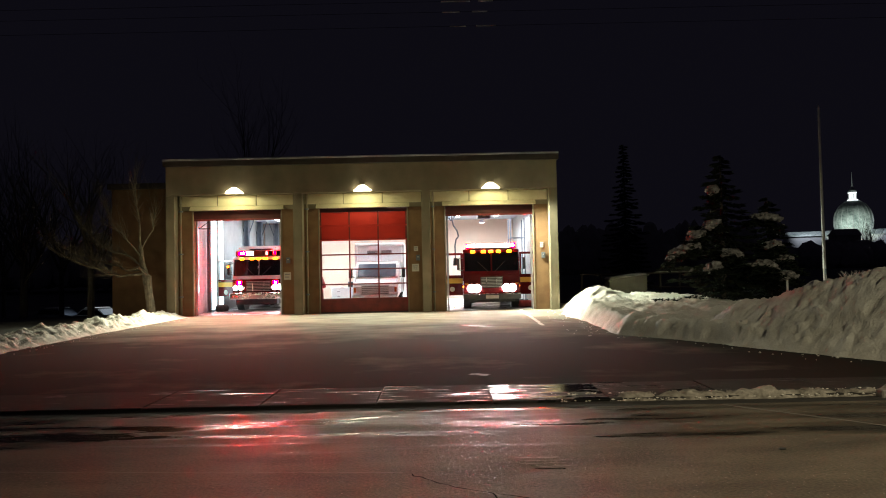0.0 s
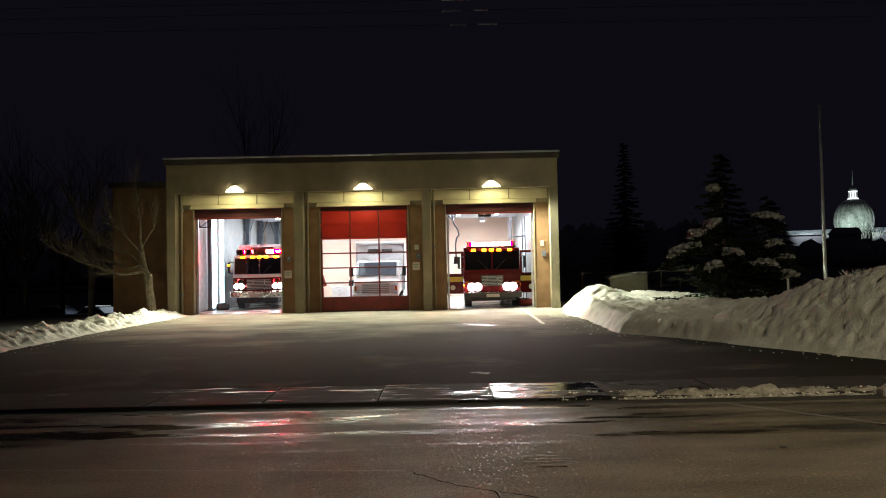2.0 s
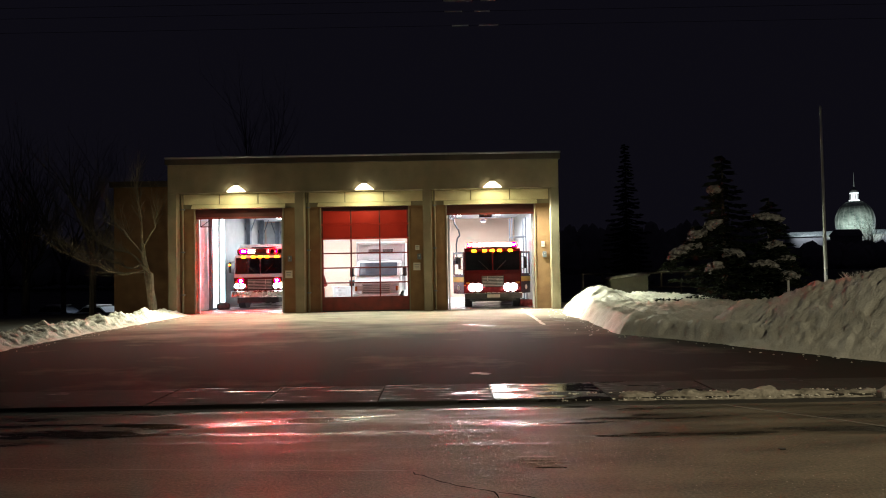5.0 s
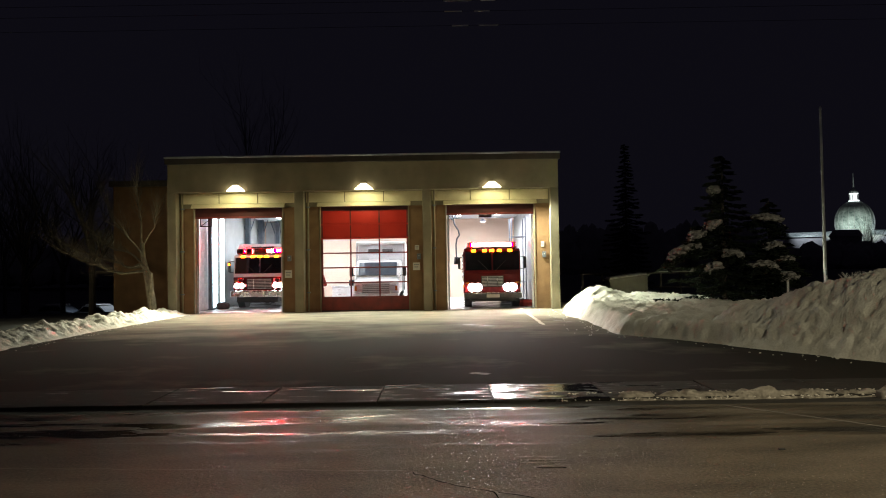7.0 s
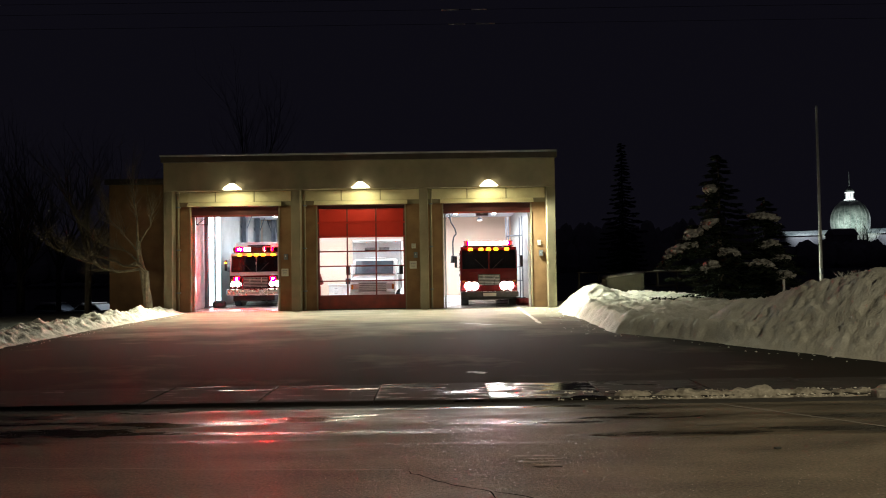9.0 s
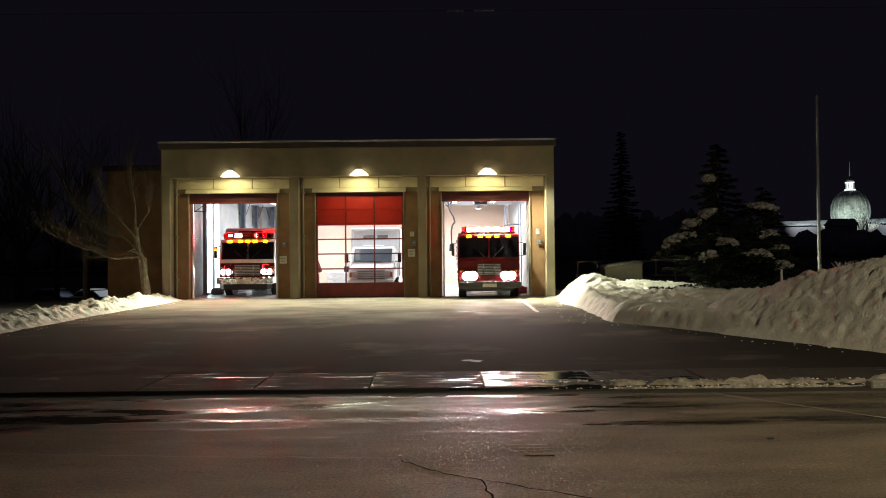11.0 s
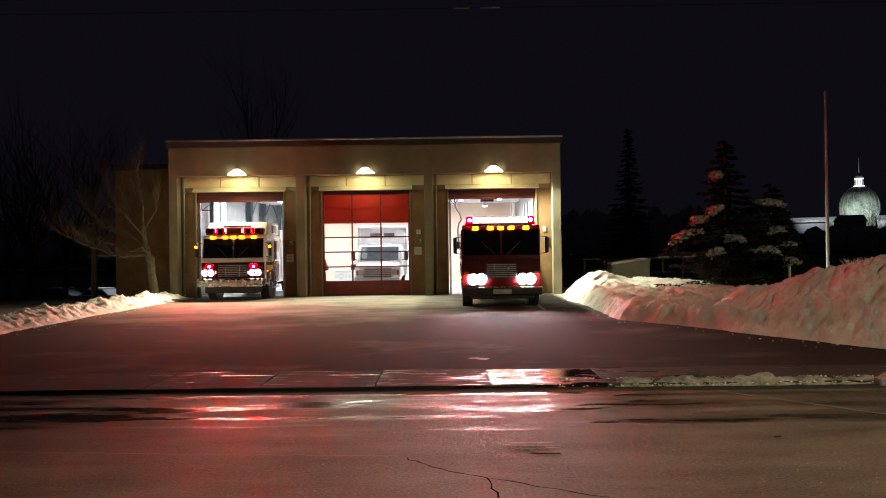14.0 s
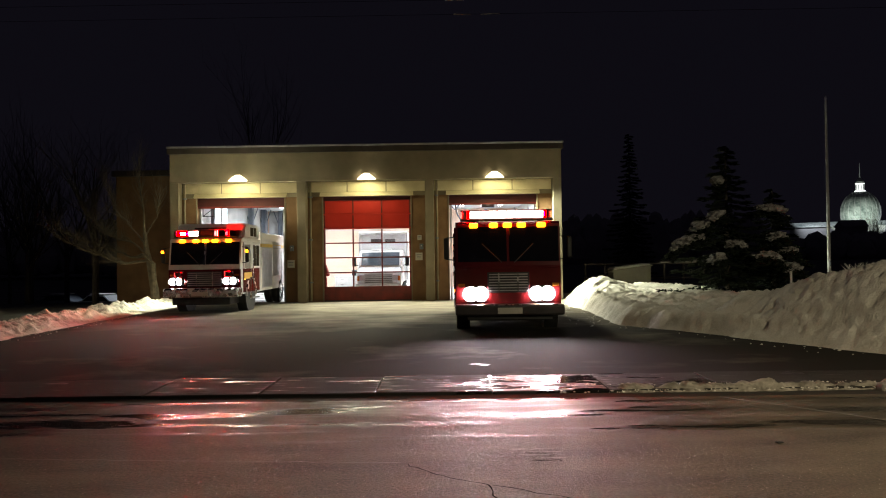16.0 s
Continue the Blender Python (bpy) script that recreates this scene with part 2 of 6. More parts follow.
M = {
    "road": wet_ground("worn_asphalt", (0.040, 0.034, 0.023), (0.175, 0.147, 0.104), 1.7, 0.44, 0.60, 0.64, 0.18, (0.22, 1.5, 1.0), 1.0, (6.2, 7.35), shift=2.35, ruts=0.65),
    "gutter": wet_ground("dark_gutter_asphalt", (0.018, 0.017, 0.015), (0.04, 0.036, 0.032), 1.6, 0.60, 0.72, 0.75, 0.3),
    # apron darkens from y 25 to 17: damp asphalt plus painted lamp falloff
    "drive": wet_ground("salted_asphalt_painted_falloff", (0.13, 0.115, 0.09), (0.32, 0.295, 0.24), 0.7, 0.26, 0.70, 0.95, 0.95, (0.45, 0.6, 1), 0.6, (25.0, 17.0), 0.24, damp=0.17, spec=0.08),
    # slab colours far below concrete, dimmed for the unlit strip they lie in
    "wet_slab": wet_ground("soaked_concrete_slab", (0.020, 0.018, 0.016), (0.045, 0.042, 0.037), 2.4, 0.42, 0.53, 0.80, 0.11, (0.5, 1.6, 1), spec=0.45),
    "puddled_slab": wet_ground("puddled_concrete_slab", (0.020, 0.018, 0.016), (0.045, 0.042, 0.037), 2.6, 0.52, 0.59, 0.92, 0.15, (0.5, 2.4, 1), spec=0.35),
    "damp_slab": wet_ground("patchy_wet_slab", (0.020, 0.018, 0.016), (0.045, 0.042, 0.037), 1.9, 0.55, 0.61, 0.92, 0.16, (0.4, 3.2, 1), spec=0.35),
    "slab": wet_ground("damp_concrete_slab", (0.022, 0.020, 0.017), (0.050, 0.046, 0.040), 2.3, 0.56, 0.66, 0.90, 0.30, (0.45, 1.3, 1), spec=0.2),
    "stone_kerb": surf("worn_kerb_concrete", (0.16, 0.15, 0.13), (0.26, 0.24, 0.21), 3, 0.8, 0.4),
    "wet_ice": surf("thin_ice", (0.06, 0.055, 0.05), (0.10, 0.095, 0.09), 4, 0.35, 0.5, rough2=0.55, fine=20),
    "snow": surf("crusted_snow", (0.52, 0.49, 0.42), (0.80, 0.78, 0.72), 2.2, 0.75, 0.9, fine=26, depth=0.05),
    "thin_snow": surf("snow_dusted_needles", (0.08, 0.075, 0.07), (0.60, 0.58, 0.56), 7, 0.85, 0.9, fine=30, depth=0.05),
    "dirty_snow": surf("grimy_snow", (0.10, 0.09, 0.07), (0.40, 0.37, 0.31), 6.0, 0.8, 1.0, fine=16, depth=0.08),
    "lawn": surf("frozen_lawn", (0.03, 0.03, 0.025), (0.16, 0.16, 0.16), 0.35, 0.9, 0.5, fine=9),
    "concrete": surf("tan_painted_concrete", (0.185, 0.152, 0.096), (0.275, 0.23, 0.146), 1.2, 0.75, 0.3, fine=30, depth=0.008),
    "brown": surf("brown_brickwork", (0.17, 0.088, 0.038), (0.25, 0.14, 0.062), 2.0, 0.8, 0.4, fine=25, depth=0.01, per_object=0.06),
    "panel": surf("cream_panel", (0.52, 0.44, 0.26), (0.66, 0.57, 0.36), 1.5, 0.6, 0.1, fine=30, depth=0.004),
    "fascia": surf("dark_metal_fascia", (0.035, 0.025, 0.02), (0.06, 0.045, 0.035), 2, 0.5, 0.1),
    "coping": surf("pale_metal_coping", (0.35, 0.35, 0.36), (0.5, 0.5, 0.5), 2, 0.45, 0.1, metal=0.4),
    "red_door": surf("red_door_enamel", (0.42, 0.020, 0.012), (0.56, 0.035, 0.02), 1.1, 0.38, 0.05, fine=60, depth=0.003),
    # darker copy of the door red, weaker light low down put into the colour
    "shaded_red": surf("shaded_red_enamel", (0.10, 0.018, 0.014), (0.24, 0.026, 0.018), 2.4, 0.6, 0.15, fine=50, depth=0.003),
    "dark_red": surf("dark_red_seal", (0.045, 0.008, 0.007), (0.08, 0.012, 0.010), 2, 0.5, 0.1),
    "red_paint": surf("fire_engine_red", (0.085, 0.005, 0.006), (0.135, 0.007, 0.008), 1.4, 0.22, 0.03, coat=0.6, fine=70, depth=0.002),
    "white_paint": surf("white_vehicle_paint", (0.72, 0.72, 0.70), (0.82, 0.82, 0.80), 1.2, 0.25, 0.03, coat=0.5, fine=60, depth=0.002),
    "yellow": surf("yellow_reflective_band", (0.62, 0.38, 0.05), (0.72, 0.46, 0.07), 3, 0.35, 0.05),
    "chrome": surf("salt_dulled_chrome", (0.55, 0.55, 0.55), (0.75, 0.75, 0.75), 5, 0.16, 0.05, metal=1.0, rough2=0.35, fine=60, depth=0.002),
    "aluminium": surf("brushed_aluminium", (0.5, 0.5, 0.52), (0.68, 0.68, 0.7), 4, 0.35, 0.1, metal=0.9, fine=80, depth=0.002),
    "silver_paint": surf("silver_plastic", (0.42, 0.43, 0.44), (0.55, 0.56, 0.57), 4, 0.4, 0.1, fine=70, depth=0.002),
    "bumper": surf("dark_bumper_paint", (0.03, 0.028, 0.03), (0.07, 0.06, 0.06), 4, 0.3, 0.05, coat=0.3),
    "tar": surf("tar_black", (0.006, 0.006, 0.005), (0.012, 0.011, 0.01), 5, 1.0, 0.0),
    "black": surf("black_plastic", (0.012, 0.012, 0.012), (0.03, 0.03, 0.03), 5, 0.5, 0.1),
    "rubber": surf("tyre_rubber", (0.012, 0.012, 0.012), (0.035, 0.033, 0.03), 6, 0.85, 0.3, fine=50),
    "grille": surf("dark_grille_metal", (0.05, 0.05, 0.05), (0.10, 0.10, 0.10), 6, 0.35, 0.1, metal=0.7),
    "screen": surf("dark_tinted_screen", (0.006, 0.006, 0.008), (0.012, 0.011, 0.014), 1, 0.06, 0.0, coat=0.3),
    "floor": surf("sealed_bay_floor", (0.42, 0.42, 0.40), (0.55, 0.55, 0.53), 0.8, 0.35, 0.1, rough2=0.2, fine=30, depth=0.003),
    "white_wall": surf("white_glazed_block", (0.30, 0.31, 0.31), (0.44, 0.45, 0.445), 1.5, 0.4, 0.1, fine=20, depth=0.004, per_object=0.03),
    "peach": surf("peach_painted_wall", (0.54, 0.38, 0.29), (0.62, 0.45, 0.35), 0.7, 0.7, 0.1, fine=20, depth=0.004),
    "ceiling": surf("grey_ceiling_deck", (0.42, 0.44, 0.46), (0.55, 0.57, 0.6), 0.8, 0.7, 0.2, fine=12),
    "steel": surf("painted_steel", (0.10, 0.12, 0.15), (0.18, 0.20, 0.23), 3, 0.5, 0.1, metal=0.2),
    "bark": surf("grey_bark", (0.10, 0.08, 0.055), (0.24, 0.19, 0.13), 6, 0.9, 0.8, fine=40, depth=0.02),
    "needles": surf("dark_spruce_needles", (0.012, 0.018, 0.012), (0.035, 0.045, 0.028), 5, 0.8, 0.2),
    "far_wood": surf("unlit_woods", (0.30, 0.28, 0.28), (0.46, 0.44, 0.44), 0.2, 0.95, 0.0),
    "pole": surf("pale_painted_pole", (0.60, 0.60, 0.60), (0.74, 0.74, 0.74), 4, 0.45, 0.1),
    "shed": surf("weathered_tan_box", (0.10, 0.085, 0.06), (0.16, 0.14, 0.10), 2, 0.8, 0.3),
    "copper": surf("weathered_dome_metal", (0.16, 0.21, 0.20), (0.70, 0.76, 0.72), 0.30, 0.6, 0.3, fine=1.2, depth=0.2),
    "stone": surf("pale_stone", (0.5, 0.5, 0.5), (0.62, 0.62, 0.62), 0.3, 0.8, 0.2, fine=2),
    "paper": surf("pale_sign_face", (0.5, 0.47, 0.4), (0.6, 0.57, 0.5), 5, 0.6, 0.0),
    "glass": pane("clear_door_glass", (0.96, 0.97, 0.97)),
    "headlight": glow("headlight_glow", (1.0, 0.94, 0.97), 480),
    "dipped_light": glow("dipped_headlight_glow", (1.0, 0.95, 0.97), 330),
    "amber": glow("amber_glow", (1.0, 0.21, 0.004), 13, (0.8, 0.4, 0.05)),
    "red_glow": glow("red_beacon_glow", (1.0, 0.0001, 0.00006), 12500, (0.6, 0.03, 0.02)),
    "white_red_glow": glow("pale_beacon_glow", (1.0, 0.50, 0.44), 15, (0.7, 0.4, 0.4)),
    "wall_glow": glow("halide_lens_glow", (1.0, 0.95, 0.62), 5.5),
    "tube": glow("bright_wall_glow", (0.66, 0.94, 1.0), 3.0),
    "dim_tube": glow("fluorescent_strip_glow", (0.86, 0.96, 1.0), 12),
    "lantern": glow("lit_lantern_glow", (0.85, 1.0, 0.95), 1.3),
    "hot_core": glow("beacon_core_glow", (1.0, 0.72, 0.70), 40),
    "bulb": glow("small_bulb_glow", (0.9, 0.97, 1.0), 2.0),
}

# ---- mesh makers ----


def box(bm, x0, x1, y0, y1, z0, z1, bevel=0.0, seg=1):
    m = Matrix.Translation(((x0 + x1) / 2, (y0 + y1) / 2, (z0 + z1) / 2)) @ Matrix.Diagonal((x1 - x0, y1 - y0, z1 - z0, 1))
    vs = bmesh.ops.create_cube(bm, size=1, matrix=m)["verts"]
    if bevel:
        es = list({e for v in vs for e in v.link_edges})
        bmesh.ops.bevel(bm, geom=es, offset=bevel, segments=seg, affect="EDGES", profile=0.5)
    return bm


def rod(bm, a, b, r1, r2=None, n=10):
    a, b = Vector(a), Vector(b)
    d = b - a
    m = Matrix.Translation((a + b) / 2) @ d.to_track_quat("Z", "Y").to_matrix().to_4x4()
    bmesh.ops.create_cone(bm, cap_ends=True, segments=n, radius1=r1, radius2=r1 if r2 is None else r2, depth=d.length, matrix=m)
    return bm


def B(*a, bevel=0.0, seg=1):
    return box(bmesh.new(), *a, bevel=bevel, seg=seg)


def R(*a, n=10):
    bm = bmesh.new()
    return rod(bm, *a, n=n)


def prism(pts, x0, x1):
    """Side profile of (y, z) points drawn out along x."""
    bm = bmesh.new()
    left = [bm.verts.new((x0, y, z)) for y, z in pts]
    right = [bm.verts.new((x1, y, z)) for y, z in pts]
    bm.faces.new(left)
    bm.faces.new(right[::-1])
    for i in range(len(pts)):
        j = (i + 1) % len(pts)
        bm.faces.new((left[j], left[i], right[i], right[j]))
    bmesh.ops.recalc_face_normals(bm, faces=bm.faces)
    return bm


def finish(name, bm, material):
    me = bpy.data.meshes.new(name)
    bm.to_mesh(me)
    bm.free()
    me.materials.append(material)
    return me


def part(name, bm, material, parent=None, label=""):
    ob = new(name, finish(name, bm, M[material]))
    if parent:
        ob.parent = parent
    if label:
        ob["label"] = label
    return ob


def share(name, mesh, parent, m):
    ob = new(name, mesh)
    ob.parent = parent
    ob.matrix_basis = m
    return ob


def thing(name, label, category, group="", m=None, kind=""):
    ob = new(name)
    tagged(ob, label, category, group, kind)
    if m:
        ob.matrix_basis = m
    return ob


def setting(name, bm, material, label, category):
    return tagged(part(name, bm, material), label, category, kind="structure")


def smooth(ob):
    for p in ob.data.polygons:
        p.use_smooth = True
    return ob


def step(a, b, v):
    v = min(1.0, max(0.0, (v - a) / (b - a)))
    return v * v * (3 - 2 * v)


def grid(name, xs, ys, height, material):
    verts = [(x, y, height(x, y)) for y in ys for x in xs]
    n = len(xs)
    faces = [(j * n + i, j * n + i + 1, (j + 1) * n + i + 1, (j + 1) * n + i) for j in range(len(ys) - 1) for i in range(n - 1)]
    me = bpy.data.meshes.new(name)
    me.from_pydata(verts, [], faces)
    me.materials.append(M[material])
    for p in me.polygons:
        p.use_smooth = True
    return new(name, me)


def span(a, b, d):
    return [a + (b - a) * i / max(1, round((b - a) / d)) for i in range(max(1, round((b - a) / d)) + 1)]


def fbm(x, y, s, seed=0.0):
    return noise.fractal(Vector((x * s, y * s, seed)), 0.9, 2.1, 5)


class Tubes:
    """Many tapered tubes gathered into one mesh."""

    def __init__(self):
        self.v, self.f = [], []

    def add(self, a, b, r1, r2, n):
        a, b = Vector(a), Vector(b)
        d = (b - a).normalized()
        u = d.orthogonal().normalized()
        w = d.cross(u)
        k = len(self.v)
        for c, r in ((a, r1), (b, r2)):
            for i in range(n):
                q = 2 * math.pi * i / n
                self.v.append(c + (u * math.cos(q) + w * math.sin(q)) * r)
        for i in range(n):
            j = (i + 1) % n
            self.f.append((k + i, k + j, k + n + j, k + n + i))

    def part(self, name, material, parent, label=""):
        me = bpy.data.meshes.new(name)
        me.from_pydata(self.v, [], self.f)
        me.materials.append(M[material])
        for p in me.polygons:
            p.use_smooth = True
        ob = new(name, me)
        ob.parent = parent
        if label:
            ob["label"] = label
        return ob

M["tar"].node_tree.nodes["Principled BSDF"].inputs["Specular IOR Level"].default_value = 0.0
M["needles"].node_tree.nodes["Principled BSDF"].inputs["Specular IOR Level"].default_value = 0.1

# ---- ground ----
Y0, YD = 29.5, 30.0          # front of the concrete frame, plane of the doors
XL, XR = -11.48, 4.855       # building's corners
ZH, ZR = 5.07, 6.50          # underside of the header beam, top of the wall

def land(x, y):
    return -0.10 - 2.2 * step(33, 52, y) * step(-14, -20, x)


tagged(grid("ground", [-900, -400, -200, -100, -60, *span(-46, -8, 1.6), 0, 30, 60, 120, 240, 500, 900], [-60, 0, 20, *span(30, 60, 1.6), 80, 120, 200, 400, 800, 1600], land, "lawn"), "dark frozen lawn under thin old snow, reaching the horizon", "ground", kind="structure")
setting("road", B(-120, 120, -14, 8.75, -0.3, 0.0), "road", "worn brownish asphalt road, damp with cracks", "road")
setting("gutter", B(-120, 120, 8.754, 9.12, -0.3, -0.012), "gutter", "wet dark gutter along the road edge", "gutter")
setting("driveway", B(-10.5, 9.4, 10.42, 30.35, -0.3, 0.0), "drive", "salted asphalt apron, damp and painted darker away from the station lamps", "driveway")

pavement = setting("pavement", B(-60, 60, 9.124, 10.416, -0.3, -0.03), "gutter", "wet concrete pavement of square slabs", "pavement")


def height_right(x, y):
    """Ploughed snow beside the apron: a flat-topped bank, and a high pile that cuts across towards the road."""
    edge = (4.2 + 0.05 * (y - 18) if y > 18 else 4.2 + 0.516 * (18 - y)) + 0.25 * step(19, 16, y)
    e = x - edge + 0.10 * fbm(x, y, 1.1, 3)
    rise = step(1.0, 3.4, e)
    bank = 0.46 * step(0, 0.55, e) + 0.20 * rise + 0.56 * math.exp(-((y - 25.6) / 2.1) ** 2 - ((e - 1.05) / 0.85) ** 2) - 0.40 * step(3.9, 6.0, e)
    bank *= (step(31.2, 28.0, y) * 0.75 + 0.25) * step(12.6, 16.0, y + 0.3 * e)
    along = (x - 4.2) * 0.459 + (18 - y) * 0.889
    across = e * 0.889
    crest = 0.55 + 0.33 * step(1.3, 3.0, along) + 0.42 * step(3.0, 4.6, along) + 0.32 * step(4.4, 6.0, along) + 0.12 * step(6.6, 9, along)
    slope = min(1.0, max(0.0, (across + 0.1) / 1.6))
    pile = crest * (0.55 * slope + 0.45 * slope * slope * (3 - 2 * slope)) * (1 - 0.55 * step(2.4, 4.8, across)) * step(0.4, 2.6, along)
    on = step(0.03, 0.30, max(bank, pile))
    chunks = 0.5 - abs(fbm(x, y, 1.7, 2))
    if pile > bank:
        lumps = 0.07 * fbm(x, y, 0.9, 1) + 0.03 * fbm(x, y, 2.4, 2) + 0.045 * fbm(x, y, 5.0, 5) + 0.06 * fbm(x, y, 9.0, 15) + 0.04
    else:
        pits = max(0.0, noise.noise(Vector((x * 2.6, y * 1.7, 7.0))) - 0.18)
        lumps = 0.09 * fbm(x, y, 1.1, 1) + 0.10 * chunks + 0.05 * fbm(x, y, 4.2, 5) + 0.04 * fbm(x, y, 9.0, 15) - 0.30 * pits * step(0.5, 1.0, e) + 0.02
    return max(bank, pile) + lumps * on - 0.06


def height_left(x, y):
    e = abs(x + 11.15 + 0.18 * fbm(0, y, 0.4, 9) + 0.03 * (y - 16))
    h = (0.29 + 0.18 * fbm(x, y, 1.1, 4)) * step(1.15, 0.15, e) * step(10.5, 12.5, y) * step(31, 28.5, y)
    return h + (0.14 * (0.35 - abs(fbm(x, y, 3.0, 6))) + 0.06 * fbm(x, y, 5, 18) + 0.06 * fbm(x, y, 9, 16)) * step(0.02, 0.25, h) - 0.05


def height_kerb(x, y):
    h = (0.12 + 0.09 * fbm(x, 0, 2.3, 11)) * math.exp(-((y - 9.25 - 0.08 * fbm(x, 0, 0.8, 12)) / 0.16) ** 2) * (0.45 * step(1.6, 2.0, x) + 0.55 * step(2.0, 3.0, x))
    return h + 0.09 * (0.3 - abs(fbm(x, y, 7, 8))) * step(0.02, 0.1, h) - 0.05


tagged(grid("snow_bank", span(3.7, 18, 0.055), span(9.6, 33.5, 0.055), height_right, "snow"), "high ploughed bank of crusted snow beside the apron", "snow bank", kind="stuff")
tagged(grid("snow_ridge", span(-13.2, -9.6, 0.06), span(10, 31.5, 0.06), height_left, "snow"), "low ridge of ploughed snow along the apron edge", "snow bank", kind="stuff")
tagged(grid("kerb_snow", span(1.8, 22, 0.05), span(8.85, 9.75, 0.045), height_kerb, "dirty_snow"), "low ragged ridge of grimy snow along the kerb", "snow bank", kind="stuff")

# ---- station shell ----


setting("wall_front_header", B(XL, XR, Y0, Y0 + 0.45, ZH, 6.26, bevel=0.015), "concrete", "tan concrete header beam across the station front", "wall")
pil = ((XL, -11.12), (-6.18, -5.80), (-0.83, -0.47), (4.51, XR))
for i, (a, b) in enumerate(pil):
    setting("pilaster_%d" % (i + 1), B(a, b, Y0 + 0.004, Y0 + 0.446, 0, ZH - 0.002, bevel=0.012), "concrete", "tan concrete pilaster between the vehicle bays", "pilaster")
DW = 1.85
for i, bx in enumerate(BAYS):
    left0, left1 = pil[i][1] - 0.15, bx - DW
    right0, right1 = bx + DW, pil[i + 1][0] + 0.15
    setting("wall_bay_%d_a" % (i + 1), B(left0, left1, YD, YD + 0.3, 0, 4.45, bevel=0.008), "brown", "brown brick pier beside a vehicle door", "wall")
    setting("wall_bay_%d_b" % (i + 1), B(right0, right1, YD + 0.002, YD + 0.302, 0, 4.45, bevel=0.008), "brown", "brown brick pier beside a vehicle door", "wall")
    top = setting("wall_bay_%d_top" % (i + 1), B(left0, right1, YD + 0.03, YD + 0.33, 4.452, 5.3), "concrete", "cream panelled wall over a vehicle door", "wall")
    w = (right1 - left0 - 0.3) / 3
    for k in range(3):
        x = left0 + 0.15 + k * w
        part("panel", B(x + 0.02, x + w - 0.02, YD - 0.01, YD + 0.026, 4.64, 5.065, bevel=0.006), "panel", top)
    setting("door_lintel_%d" % (i + 1), prism([(YD - 0.17, 4.45), (YD - 0.17, 4.47), (YD - 0.012, 4.63), (YD - 0.012, 4.45)], bx - DW - 0.12, bx + DW + 0.12), "panel", "cream sloping ledge over a vehicle door", "lintel")
    jamb = setting("door_frame_%d" % (i + 1), B(bx - DW - 0.055, bx - DW - 0.002, YD - 0.03, YD + 0.15, 0, 4.44, bevel=0.006), "concrete", "narrow pale steel jamb of a vehicle door", "door frame")
    part("jamb", B(bx + DW + 0.002, bx + DW + 0.055, YD - 0.03, YD + 0.15, 0, 4.44, bevel=0.006), "concrete", jamb)

setting("roof_fascia", B(XL - 0.08, XR + 0.08, Y0 - 0.10, 44.5, 6.262, 6.50, bevel=0.01), "fascia", "dark metal roof fascia round the flat roof", "roof")
setting("roof_coping", B(XL - 0.10, XR + 0.10, Y0 - 0.125, 44.52, 6.502, 6.575, bevel=0.01), "coping", "pale metal coping on the roof edge", "coping")
setting("wall_west", B(XL, XL + 0.3, Y0 + 0.45, 44.3, 0, 6.26), "brown", "brown outer side wall of the station", "wall")
setting("wall_east", B(XR - 0.3, XR, Y0 + 0.45, 44.3, 0, 6.26), "brown", "brown outer side wall of the station", "wall")
setting("wall_north", B(XL + 0.3, XR - 0.3, 44.0, 44.3, 0, 6.26), "peach", "peach painted back wall of the vehicle hall", "wall")
setting("floor", B(XL + 0.3, XR - 0.3, 30.352, 44.0, -0.3, 0.0), "floor", "pale sealed concrete floor of the vehicle hall", "floor")
setting("ceiling", B(XL + 0.3, XR - 0.3, YD + 0.33, 44.0, 4.85, 5.0), "ceiling", "grey painted ceiling deck of the vehicle hall", "ceiling")
setting("wall_inner_west", B(XL + 0.302, XL + 0.42, YD + 0.31, 44, 0, 4.85), "white_wall", "white glazed block inner wall", "wall")
setting("wall_inner_east", B(XR - 0.42, XR - 0.302, YD + 0.31, 44, 0, 4.85), "white_wall", "white glazed block inner wall", "wall")
# lower wing set back to the west
setting("wing_wall", B(-14.6, XL - 0.02, 31.4, 42, -2.6, 5.6), "brown", "brown brick wing set back from the station front", "wall")
setting("wing_roof", B(-14.75, XL - 0.10, 31.25, 42.1, 5.602, 5.85, bevel=0.01), "fascia", "dark flat roof of the set-back wing", "roof")

# ---- vehicle doors ----


